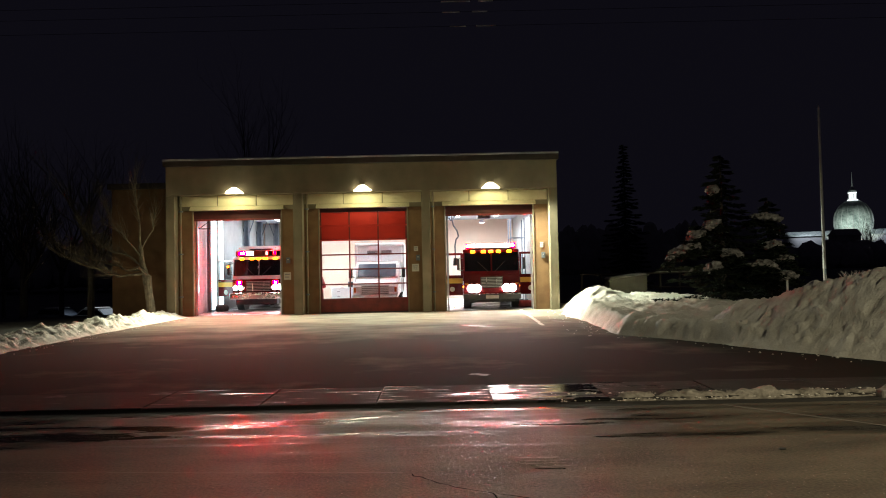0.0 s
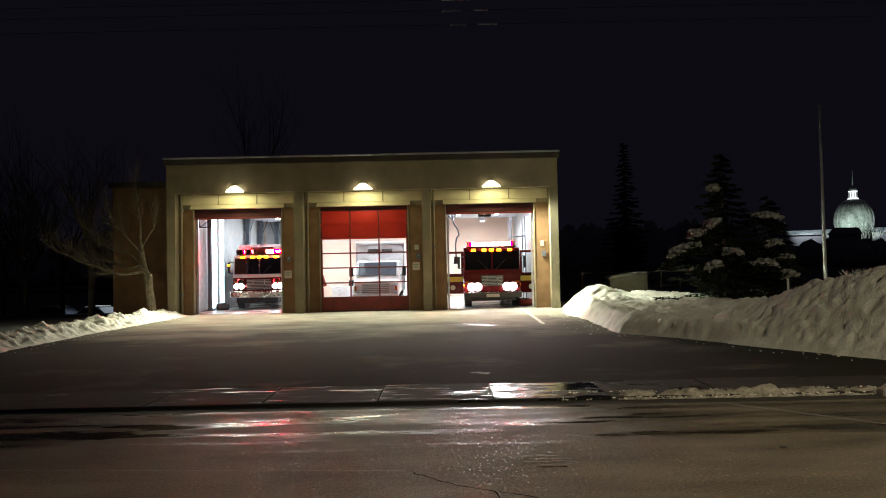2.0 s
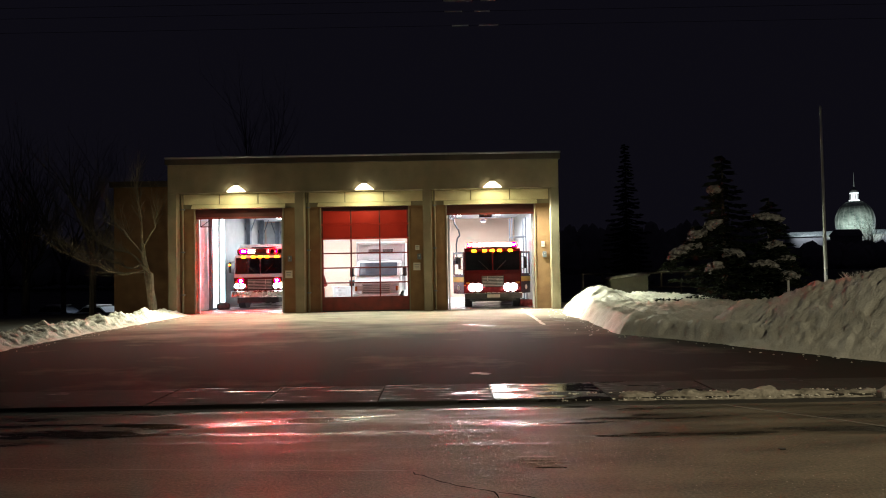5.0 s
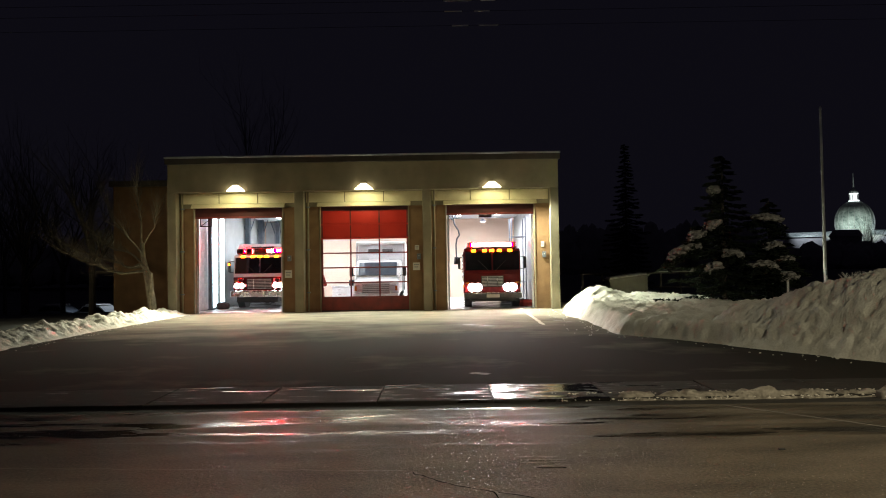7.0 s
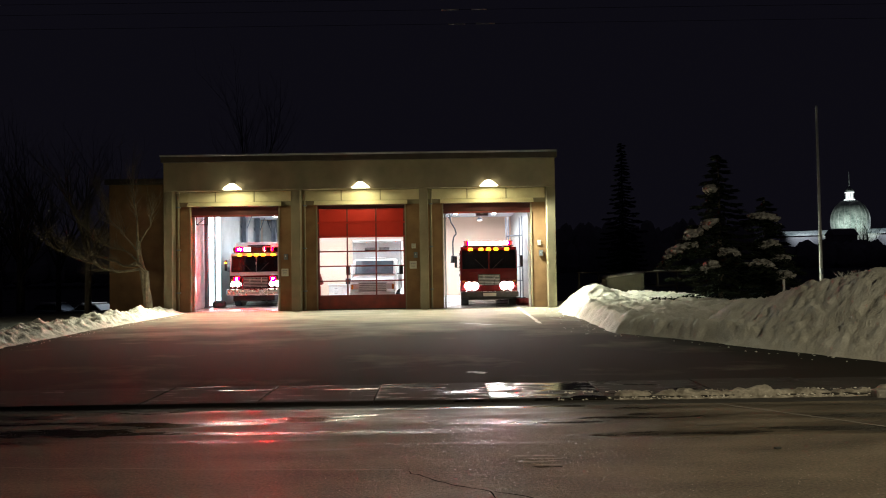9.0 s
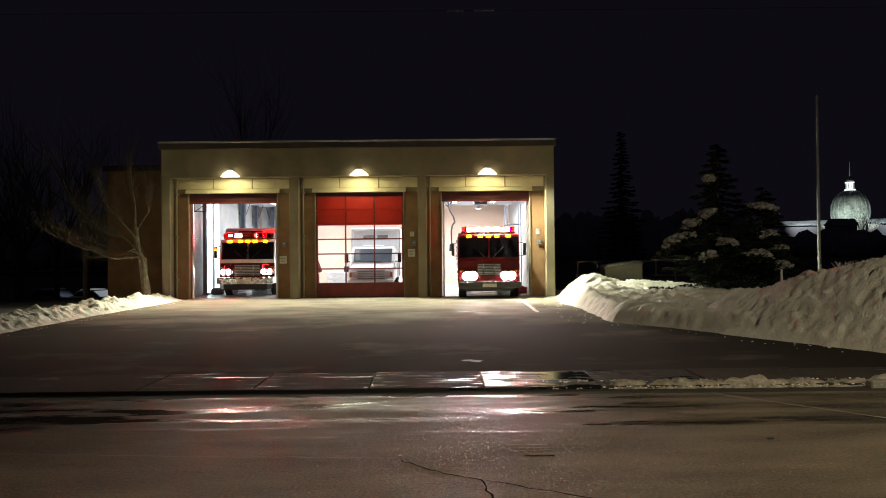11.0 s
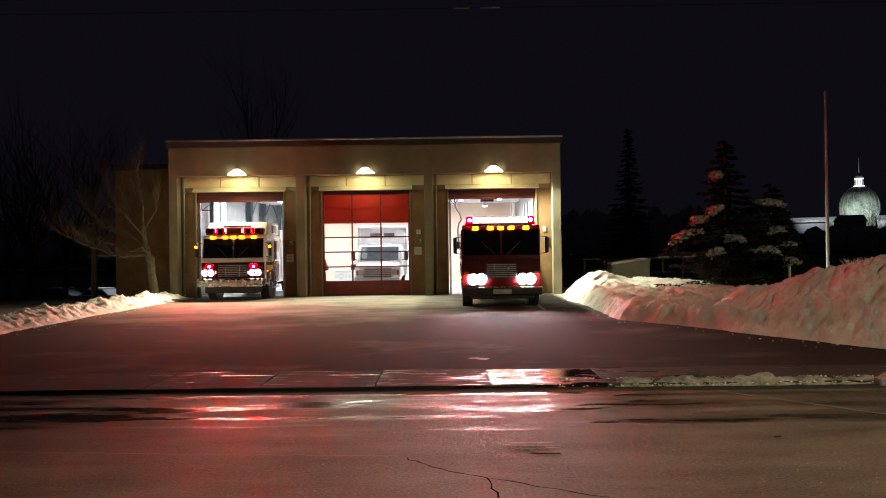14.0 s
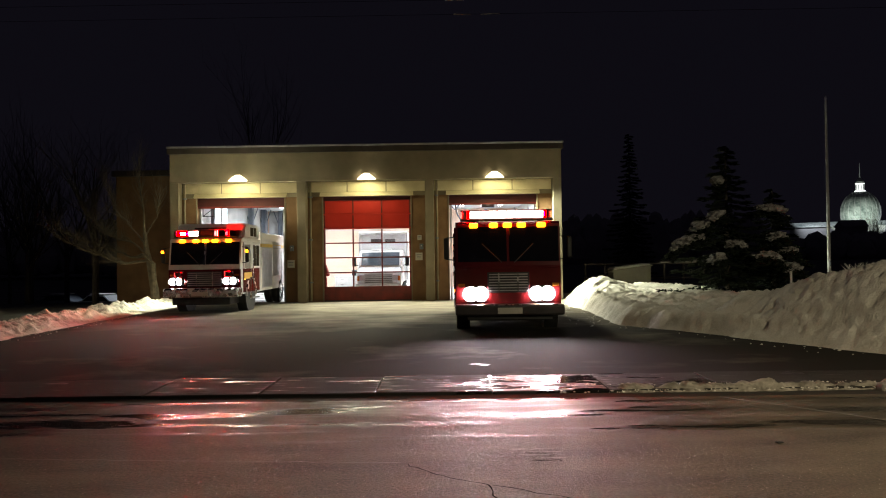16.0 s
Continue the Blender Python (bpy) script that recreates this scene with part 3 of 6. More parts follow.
def overhead_door(bx, label, closed):
    d = thing("overhead_door", label, "garage door", "vehicle doors", pose(bx, YD + 0.06, 0))
    w = DW - 0.004
    if not closed:
        part("bottom_panel", B(-w, w, 0, 0.06, 4.10, 4.44, bevel=0.006), "dark_red", d)
        part("bottom_seal", B(-w, w, -0.012, 0.07, 4.02, 4.098, bevel=0.01), "shaded_red", d, "red bottom rail with rubber seal")
        for s in (-1, 1):
            part("track", B(s * w - 0.04 - (0.06 if s > 0 else -0.06), s * w + 0.04 - (0.06 if s > 0 else -0.06), 0.14, 0.22, 0, 4.4), "aluminium", d, "galvanised door track")
            part("curved_track", R((s * (w - 0.08), 0.20, 4.30), (s * (w - 0.08), 3.2, 4.72), 0.035), "aluminium", d)
        part("raised_panels", B(-w + 0.1, w - 0.1, 0.4, 4.3, 4.66, 4.72, bevel=0.01), "red_door", d, "red door sections lying under the ceiling")
        return d
    zs = [0.0, 0.60, 1.22, 1.85, 2.47, 3.09, 3.69, 4.30]
    cols = (-w, -0.60, 0.62, w)
    # same paint as the upper panels, darkened where the wall light fades
    part("bottom_panel", B(-w, w, 0, 0.05, 0.0, 0.595, bevel=0.008), "shaded_red", d, "red bottom panel in a darker red for its weaker light")
    part("bottom_seal", B(-w, w, -0.006, 0.056, 0.0, 0.05), "black", d, "black rubber seal")
    for k in range(5, 7):
        for c in range(3):
            part("panel", B(cols[c] + 0.03, cols[c + 1] - 0.03, 0.012, 0.045, zs[k] + 0.03, zs[k + 1] - 0.02, bevel=0.012), "red_door", d)
        part("rail", B(-w, w, -0.004, 0.05, zs[k] - 0.03, zs[k] + 0.028, bevel=0.004), "red_door", d)
    part("top_rail", B(-w, w, -0.004, 0.05, zs[7] - 0.018, 4.44, bevel=0.004), "dark_red", d)
    for k in range(1, 5):
        part("rail", B(-w, w, -0.002, 0.05, zs[k] - 0.028, zs[k] + 0.028, bevel=0.004), "shaded_red", d)
        for c in range(3):
            p = part("pane", B(cols[c] + 0.02, cols[c + 1] - 0.02, 0.02, 0.028, zs[k] + 0.03, zs[k + 1] - 0.03), "glass", d)
            p.visible_shadow = False
    for x in cols[1:3]:
        part("stile", B(x - 0.03, x + 0.03, -0.001, 0.048, 0.6, 4.42, bevel=0.004), "shaded_red", d)
    for s in (-1, 1):
        part("stile", B(s * w - 0.035 - 0.035 * s, s * w + 0.035 - 0.035 * s, -0.0015, 0.049, 0.6, 4.42, bevel=0.004), "shaded_red", d)
    return d


overhead_door(BAYS[0], "raised red sectional vehicle door showing its lowest edge", False)
overhead_door(BAYS[1], "closed red sectional vehicle door with four rows of panes", True)
overhead_door(BAYS[2], "raised red sectional vehicle door showing its lowest edge", False)

# ---- wall packs ----
for bx in BAYS:
    f = thing("wall_light", "lit boxy wall light on the header beam", "wall light", "lights over the bays", pose(bx + 0.06, Y0, 5.13))
    part("back_box", B(-0.13, 0.13, -0.07, 0.0, -0.02, 0.20, bevel=0.02, seg=2), "coping", f)
    part("hood", prism([(-0.07, 0.235), (-0.12, 0.225), (-0.15, 0.212), (-0.07, 0.212)], -0.12, 0.12), "coping", f)
    bm = bmesh.new()
    for z, w, d in ((0.208, 0.11, 0.15), (0.13, 0.19, 0.24), (0.03, 0.34, 0.30), (-0.03, 0.40, 0.28), (-0.05, 0.36, 0.24)):
        for x, y in ((-w, -0.075), (-w * 0.8, -d), (w * 0.8, -d), (w, -0.075)):
            bm.verts.new((x, y, z))
    bmesh.ops.convex_hull(bm, input=bm.verts)
    bmesh.ops.bevel(bm, geom=list(bm.edges), offset=0.012, segments=2, affect="EDGES")
    part("lens", bm, "wall_glow", f, "glowing yellowish flared lens")

# ---- hall fittings ----
for x in (-8.9, -6.6, -4.2, -1.7, 0.9, 3.0):
    for y in (33.5, 38.5):
        f = thing("ceiling_light", "twin-tube fluorescent light under the hall ceiling", "ceiling light", "hall ceiling lights", pose(x, y, 4.60))
        part("housing", B(-0.14, 0.14, -0.75, 0.75, 0.08, 0.2, bevel=0.01), "white_paint", f)
        for s in (-1, 1):
            part("tube", R((s * 0.07, -0.72, 0.05), (s * 0.07, 0.72, 0.05), 0.02), "dim_tube", f, "glowing fluorescent tube")
        part("hanger", R((0, 0.5, 0.2), (0, 0.5, 0.26), 0.012), "steel", f)
    lamp("fluorescent_light", "AREA", pose(x + (0.9 if x < -8 else 0.0), 38.6 if x < -8 else 37.5, 4.5), CEIL_POWER * (0.75 if x < -8 else 0.8 if x < -5 else 0.72 if x < -1 else 1.0), (0.84, 0.95, 1.0), (0.5, 7))


def wheel(parent, x, y, r=0.52, w=0.30):
    t = new("wheel")
    t.parent = parent
    s = 1 if x > 0 else -1
    t.matrix_basis = pose(x, y, r)
    bm = bmesh.new()
    prof = [(0.30, -w / 2), (0.45, -w / 2), (0.50, -w / 2 + 0.03), (0.52, -w / 2 + 0.07), (0.52, w / 2 - 0.07), (0.50, w / 2 - 0.03), (0.45, w / 2), (0.30, w / 2)]
    n = 28
    rings = [[bm.verts.new((px, math.cos(a) * pr * r / 0.52, math.sin(a) * pr * r / 0.52)) for pr, px in prof] for a in [2 * math.pi * i / n for i in range(n)]]
    for i in range(n):
        for k in range(len(prof) - 1):
            bm.faces.new((rings[i][k], rings[(i + 1) % n][k], rings[(i + 1) % n][k + 1], rings[i][k + 1]))
    smooth(part("tyre", bm, "rubber", t))
    bm = R((-w / 2 + 0.04, 0, 0), (w / 2 - 0.04, 0, 0), 0.31 * r / 0.52, n=24)
    part("rim", bm, "aluminium", t)
    bm = R((s * (w / 2 - 0.05), 0, 0), (s * (w / 2 + 0.02), 0, 0), 0.13 * r / 0.52, n=16)
    for i in range(8):
        a = 2 * math.pi * i / 8
        y1, z1 = math.cos(a) * 0.19, math.sin(a) * 0.19
        rod(bm, (s * (w / 2 - 0.05), y1, z1), (s * (w / 2 - 0.015), y1, z1), 0.018, n=6)
    part("hub", bm, "chrome", t)
    return t


def rotor(parent, x, y, z, w, h, glow_mat, name="rotor", hot=0.34):
    """A beacon's turning lamp: bright on one side, dark shell on the other."""
    t = new(name)
    t.parent = parent
    t.matrix_basis = pose(x, y, z)
    part("lamp_face", B(-w / 2, w / 2, -0.05, -0.03, -h / 2, h / 2, bevel=0.008), glow_mat, t, "glowing beacon lamp")
    part("core", B(-w * hot, w * hot, -0.056, -0.051, -h * (hot + 0.02), h * (hot + 0.02)), "hot_core", t, "white-hot lamp core")
    part("reflector_shell", B(-w / 2 - 0.008, w / 2 + 0.008, -0.028, 0.03, -h / 2 - 0.006, h / 2 + 0.006, bevel=0.006), "black", t)
    return t


def cab_door(parent, s, hinge, z0, z1, zw, colour_top, w=1.0):
    """Front-hinged cab door; its own space has the hinge at the origin and the leaf along +y."""
    d = new("cab_door")
    d.parent = parent
    d.matrix_basis = pose(*hinge)
    part("door_skin", B(-0.03 if s > 0 else -0.02, 0.02 if s > 0 else 0.03, 0.02, w - 0.02, z0, zw, bevel=0.012), "red_paint", d)
    part("band", B(-0.034, 0.034, 0.03, w - 0.03, zw - 0.36, zw - 0.14, bevel=0.004), "yellow", d, "yellow reflective band")
    bm = B(-0.025, 0.025, 0.02, 0.11, zw, z1, bevel=0.01)
    box(bm, -0.025, 0.025, w - 0.11, w - 0.02, zw, z1, bevel=0.01)
    box(bm, -0.025, 0.025, 0.11, w - 0.11, z1 - 0.10, z1, bevel=0.01)
    part("window_frame", bm, colour_top, d)
    part("window", B(-0.006, 0.006, 0.11, w - 0.11, zw, z1 - 0.10), "glass", d)
    part("handle", B(0.03 * s - 0.012, 0.03 * s + 0.012, w - 0.22, w - 0.10, zw - 0.10, zw - 0.06, bevel=0.005), "chrome", d, "chrome handle")
    bm = R((0, w * 0.5, zw - 0.62), (0.036 * s, w * 0.5, zw - 0.62), 0.11, n=20)
    part("emblem", bm, "paper", d, "pale round emblem")
    return d


def mirror(parent, s, x, y, z, h=0.50):
    m = new("mirror")
    m.parent = parent
    m.matrix_basis = pose(x, y, z)
    bm = R((-s * 0.16, 0.05, h * 0.55), (s * 0.06, -0.10, h * 0.5), 0.014)
    rod(bm, (-s * 0.16, 0.05, -h * 0.55), (s * 0.06, -0.10, -h * 0.5), 0.014)
    rod(bm, (s * 0.06, -0.10, -h * 0.5), (s * 0.06, -0.10, h * 0.5), 0.014)
    part("arm", bm, "black", m)
    part("housing", B(-0.06 + s * 0.05, 0.06 + s * 0.05, -0.15, -0.06, -h / 2, h / 2, bevel=0.03, seg=2), "black", m)
    part("mirror_glass", B(-0.05 + s * 0.05, 0.05 + s * 0.05, -0.059, -0.052, -h / 2 + 0.04, h / 2 - 0.04), "chrome", m)
    return m


def headlight(parent, x, y, z, two, w, h, glow_mat):
    q = new("headlight")
    q.parent = parent
    q.matrix_basis = pose(x, y, z)
    part("bezel", B(-w / 2, w / 2, -0.03, 0.05, -h / 2, h / 2, bevel=0.02, seg=2), "chrome", q)
    for k in ((-1, 1) if two else (0,)):
        part("lens", R((k * w * 0.24, -0.036, 0), (k * w * 0.24, -0.031, 0), h * 0.44, n=24), glow_mat, q, "lit round headlight")
        # short hood, added to keep the beam forward and off the side walls
        bm, n = bmesh.new(), 24
        prof = ((h * 0.45, -0.03), (h * 0.47, -0.27), (h * 0.49, -0.27), (h * 0.48, -0.03))
        rings = [[bm.verts.new((k * w * 0.24 + math.cos(2 * math.pi * i / n) * r, y0, math.sin(2 * math.pi * i / n) * r)) for r, y0 in prof] for i in range(n)]
        for i in range(n):
            for j in range(3):
                bm.faces.new((rings[i][j], rings[(i + 1) % n][j], rings[(i + 1) % n][j + 1], rings[i][j + 1]))
        smooth(part("beam_hood", bm, "black", q, "short black hood added to narrow the beam"))
    return q


def fire_engine(name, label, tall):
    """Front bumper's middle at the origin on the ground, facing -y."""
    t = thing(name, label, "fire engine", "fire engines")
    wheels = []
    W = 1.23
    face = 0.52
    if tall:
        z_floor, z_glass, z_roof, z_top, hz, hx = 0.62, 1.56, 2.56, 3.10, 1.09, 0.92
    else:
        z_floor, z_glass, z_roof, z_top, hz, hx = 0.55, 1.55, 2.60, 2.60, 0.90, 0.77
    Lc = 3.1
    # cab shell
    prof = [(face, z_floor), (face - 0.02, z_glass), (face + 0.14, z_roof - 0.06), (face + 0.22, z_roof), (Lc, z_roof), (Lc, z_floor)]
    bm = prism(prof, -W, W)
    bmesh.ops.bevel(bm, geom=[e for e in bm.edges if abs(e.verts[0].co.x) == W and abs(e.verts[1].co.x) == W and e.verts[0].co.x == e.verts[1].co.x], offset=0.07, segments=3, affect="EDGES")
    part("cab", bm, "white_paint" if tall else "red_paint", t)
    if tall:
        part("lower_front", B(-W - 0.006, W + 0.006, face - 0.026, face + 0.05, z_floor, z_glass - 0.064, bevel=0.02, seg=2), "red_paint", t, "dark red lower cab front")
    if tall:
        bm = prism([(face + 0.56, z_roof + 0.004), (face + 0.78, z_top), (Lc, z_top), (Lc, z_roof + 0.004)], -W + 0.03, W - 0.03)
        bmesh.ops.bevel(bm, geom=list(bm.edges), offset=0.05, segments=2, affect="EDGES")
        part("raised_roof", bm, "white_paint", t, "white raised crew roof")
        part("air_scoop", B(-0.55, 0.55, face + 0.60, face + 0.70, z_roof + 0.34, z_roof + 0.40, bevel=0.01), "black", t)
        part("upper_band", B(-W - 0.004, W + 0.004, face + 0.26, Lc - 0.02, z_roof - 0.14, z_roof - 0.06, bevel=0.01), "white_paint", t, "white upper cab side")
    # windscreen in two halves
    tilt = math.degrees(math.atan2(0.16, z_roof - 0.06 - z_glass))
    for s in (-1, 1):
        h = z_roof - z_glass - 0.22
        g = part("windscreen", B(-W / 2 + 0.05, W / 2 - 0.03, -0.014, 0.006, 0.0, h, bevel=0.006), "screen", t, "dark windscreen half")
        g.matrix_basis = pose(s * W / 2 - s * 0.01, face - 0.016, z_glass + 0.10, -tilt)
        part("wiper", R((s * 0.15, face - 0.05, z_glass + 0.08), (s * 0.60, face + 0.03, z_glass + 0.52), 0.010, n=6), "black", t)
    part("centre_pillar", B(-0.025, 0.025, -0.022, 0.0, 0, z_roof - z_glass - 0.16), "red_paint" if not tall else "chrome", t).matrix_basis = pose(0, face - 0.012, z_glass + 0.07, -tilt)
    # front face
    gw, g0, g1 = (0.60, 0.90, 1.42) if tall else (0.49, 0.92, 1.40)
    gr = part("grille", B(-gw, gw, face - 0.035, face + 0.02, g0, g1, bevel=0.012), "grille", t)
    for k in range(7):
        z = g0 + 0.05 + k * (g1 - g0 - 0.1) / 6
        part("bar", B(-gw + 0.04, gw - 0.04, face - 0.05, face - 0.036, z - 0.012, z + 0.012), "aluminium", gr)
    for x in (-gw / 2.2, gw / 2.2):
        part("divider", B(x - 0.012, x + 0.012, face - 0.052, face - 0.034, g0 + 0.02, g1 - 0.02), "chrome", gr)
    part("band", B(-W - 0.002, W + 0.002, face - 0.028, face + 0.3, z_glass - 0.06, z_glass + 0.0, bevel=0.01), "white_paint" if tall else "red_paint", t)
    for s in (-1, 1):
        headlight(t, s * hx, face - 0.03, hz, True, 0.46 if tall else 0.52, 0.28 if tall else 0.37, "dipped_light" if tall else "headlight")
        part("indicator", B(s * 1.10 - 0.08, s * 1.10 + 0.08, face - 0.05, face - 0.02, hz + 0.16, hz + 0.24, bevel=0.01), "amber_off", t, "unlit amber indicator")
        part("side_marker", B(s * (W + 0.02) - 0.02, s * (W + 0.02) + 0.02, face + 0.35, face + 0.47, hz + 0.02, hz + 0.10, bevel=0.01), "amber", t, "amber side marker")
        mr = mirror(t, s, s * (W + 0.17), face + 0.18, z_glass + 0.42)
        if tall:
            part("mirror_lamp", B(s * 0.05 - 0.05, s * 0.05 + 0.05, -0.19, -0.151, 0.08, 0.17, bevel=0.015), "amber", mr, "lit amber lamp on the mirror")
    bp = part("bumper", B(-W - 0.02, W + 0.02, 0.0, face + 0.2, 0.42 if not tall else 0.55, 0.66 if not tall else 0.86, bevel=0.05, seg=3), "chrome" if tall else "bumper", t, "chrome front bumper" if tall else "dark front bumper")
    part("tow_plate", B(-0.28, 0.28, -0.02, -0.001, 0.46 if not tall else 0.60, 0.60 if not tall else 0.74, bevel=0.004), "paper", bp, "pale plate")
    part("undertray", B(-W + 0.25, W - 0.25, 0.15, 2.8, 0.30, 0.60, bevel=0.02), "black", t)
    # amber roof markers
    for x in (-0.80, -0.33, 0.0, 0.33, 0.80):
        part("roof_marker", B(x - 0.10, x + 0.10, face + 0.05, face + 0.16, z_roof - 0.15, z_roof - 0.03, bevel=0.03, seg=2), "amber", t, "lit amber marker lamp")
    # light bar
    lf = face + (0.20 if tall else 0.30)
    lb = part("light_bar", B(-1.12, 1.12, lf + 0.0, lf + 0.36, z_roof + 0.03, z_roof + 0.09, bevel=0.02), "black", t, "long roof light bar")
    if tall:
        part("end_cap", B(-1.14, -1.08, lf + 0.02, lf + 0.34, z_roof + 0.09, z_roof + 0.27, bevel=0.02), "dark_red", lb)
    if tall:
        part("end_cap", B(1.08, 1.14, lf + 0.02, lf + 0.34, z_roof + 0.09, z_roof + 0.27, bevel=0.02), "dark_red", lb)
    part("top_cover", B(-1.10, 1.10, lf + 0.02, lf + 0.34, z_roof + 0.27, z_roof + 0.29, bevel=0.006), "dark_red", lb)
    for s in (-1, 1):
        part("bar_foot", B(s * 0.8 - 0.05, s * 0.8 + 0.05, lf + 0.12, lf + 0.24, z_roof - 0.002, z_roof + 0.032), "black", lb)
    turn = []
    # dividers and back plate added to block rotors turned away
    for x in ((-1.04, -0.66, -0.28, 0.28, 0.66, 1.04) if tall else (-0.885, 0.885)):
        part("divider", B(x - 0.008, x + 0.008, lf + 0.0, lf + 0.33, z_roof + 0.088, z_roof + 0.272), "dark_red", lb)
    part("back_plate", B(-1.07, 1.07, lf + 0.32, lf + 0.335, z_roof + 0.088, z_roof + 0.272), "dark_red", lb)
    if tall:
        for x, hot in ((-0.85, 0.30), (-0.47, 0.48), (0.47, 0.48), (0.85, 0.30)):
            turn.append(rotor(t, x, lf + 0.165, z_roof + 0.18, 0.34, 0.165, "bar_red", hot=hot))
        part("centre_module", B(-0.26, 0.26, lf + 0.05, lf + 0.30, z_roof + 0.092, z_roof + 0.262, bevel=0.02), "dark_red", lb)
        for s in (-1, 1):
            # open-fronted box added to hide the flasher once it turns away
            bm = bmesh.new()
            cx, cz = s * 0.86, hz + 0.24
            for a in ((-0.13, -0.118, -0.085, 0.085), (0.118, 0.13, -0.085, 0.085), (-0.13, 0.13, 0.086, 0.098), (-0.13, 0.13, -0.098, -0.086)):
                box(bm, cx + a[0], cx + a[1], face - 0.24, face - 0.02, cz + a[2], cz + a[3])
            part("flasher_housing", bm, "chrome", t)
            turn.append(rotor(t, cx, face - 0.14, cz, 0.20, 0.15, "red_glow", "flasher"))
    else:
        for x in (-0.77, -0.55, -0.33, -0.11, 0.11, 0.33, 0.55, 0.77):
            part("light_module", B(x - 0.105, x + 0.105, lf + 0.03, lf + 0.20, z_roof + 0.092, z_roof + 0.268, bevel=0.02), "white_red_glow", lb, "lit pale pink light module")
        turn += [rotor(t, x, lf + 0.165, z_roof + 0.18, 0.19, 0.16, "far_red") for x in (-0.985, 0.985)]
        part("bumper_trim", B(-W, W, -0.012, 0.05, 0.655, 0.675, bevel=0.004), "chrome", t, "thin chrome bumper strip")
    # doors
    doors = []
    for s in (-1, 1):
        zt = z_roof - 0.12
        doors.append(cab_door(t, s, (s * (W + 0.012), face + 0.30, 0), z_floor + 0.05, zt, z_glass - 0.06, "white_paint" if tall else "red_paint"))
        part("rear_cab_door", B(s * (W + 0.012) - 0.02, s * (W + 0.012) + 0.02, face + 1.40, face + 2.35, z_floor + 0.05, z_glass - 0.06, bevel=0.012), "red_paint", t)
        bm = B(s * (W + 0.012) - 0.02, s * (W + 0.012) + 0.02, face + 1.40, face + 2.35, z_glass - 0.055, zt, bevel=0.012)
        part("rear_window_frame", bm, "white_paint" if tall else "red_paint", t)
        for a, b in ((1.48, 1.85), (1.91, 2.27)):
            part("side_window", B(s * (W + 0.036) - 0.004, s * (W + 0.036) + 0.004, face + a, face + b, z_glass + 0.02, zt - 0.10, bevel=0.003), "screen", t, "dark cab side window")
            if tall:
                part("roof_window", B(s * (W - 0.028) - 0.006, s * (W - 0.028) + 0.006, face + a - 0.1, face + b - 0.1, z_roof + 0.10, z_top - 0.12, bevel=0.003), "screen", t, "dark roof window")
        part("grab_rail", R((s * (W + 0.07), face + 1.36, z_floor + 0.5), (s * (W + 0.07), face + 1.36, zt - 0.1), 0.018, n=8), "chrome", t)
        # body behind the cab
        for k in range(3):
            a = Lc + 0.25 + k * 1.55
            rd = part("locker_shutter", B(s * (W + 0.004) - 0.02, s * (W + 0.004) + 0.02, a, a + 1.45, 0.75 if k != 1 else 1.15, 2.25, bevel=0.01), "aluminium", t, "ribbed aluminium locker shutter")
            for j in range(10):
                zz = (0.85 if k != 1 else 1.22) + j * 0.135
                part("slat", B(s * (W + 0.026) - 0.006, s * (W + 0.026) + 0.006, a + 0.03, a + 1.42, zz, zz + 0.09), "aluminium", rd)
        part("body_band", B(s * (W + 0.004) - 0.022, s * (W + 0.004) + 0.022, Lc + 0.12, Lc + 5.0, 2.30, 2.42), "yellow", t)
        part("step_board", B(s * (W - 0.1) - 0.14, s * (W - 0.1) + 0.14, face + 1.45, Lc - 0.2, 0.40, 0.46, bevel=0.01), "aluminium", t)
        arch = bmesh.new()
        for i in range(9):
            a0, a1 = math.pi * i / 9, math.pi * (i + 1) / 9
            rod(arch, (s * (W + 0.02), 1.75 + math.cos(a0) * 0.64, 0.54 + math.sin(a0) * 0.64), (s * (W + 0.02), 1.75 + math.cos(a1) * 0.64, 0.54 + math.sin(a1) * 0.64), 0.045, n=6)
        part("wheel_arch", arch, "chrome", t)
        part("arch_shadow", R((s * (W - 0.32), 1.75, 0.54), (s * (W + 0.006), 1.75, 0.54), 0.62, n=28), "black", t)
        wheels += [wheel(t, s * (W - 0.15), 1.75), wheel(t, s * (W - 0.15), 6.4), wheel(t, s * (W - 0.46), 6.4)]
    part("body", B(-W, W, Lc + 0.12, Lc + 5.1, 0.62, 2.72 if not tall else 2.85, bevel=0.03, seg=2), "red_paint" if not tall else "white_paint", t, "equipment body")
    part("chassis", B(-0.5, 0.5, 0.6, Lc + 5.0, 0.5, 0.70), "black", t)
    part("axle", R((-W + 0.2, 1.75, 0.52), (W - 0.2, 1.75, 0.52), 0.09), "black", t)
    part("axle", R((-W + 0.2, 6.4, 0.52), (W - 0.2, 6.4, 0.52), 0.11), "black", t)
    ladder = bmesh.new()
    zl = 2.85 if tall else 2.80
    for x in (-0.95, -0.55):
        box(ladder, x - 0.03, x + 0.03, Lc + 0.2, Lc + 5.0, zl + 0.04, zl + 0.12)
    for i in range(15):
        rod(ladder, (-0.95, Lc + 0.35 + i * 0.32, zl + 0.08), (-0.55, Lc + 0.35 + i * 0.32, zl + 0.08), 0.015, n=6)
    part("roof_ladder", ladder, "aluminium", t, "aluminium ladder on the roof")
    return t, turn, doors, wheels


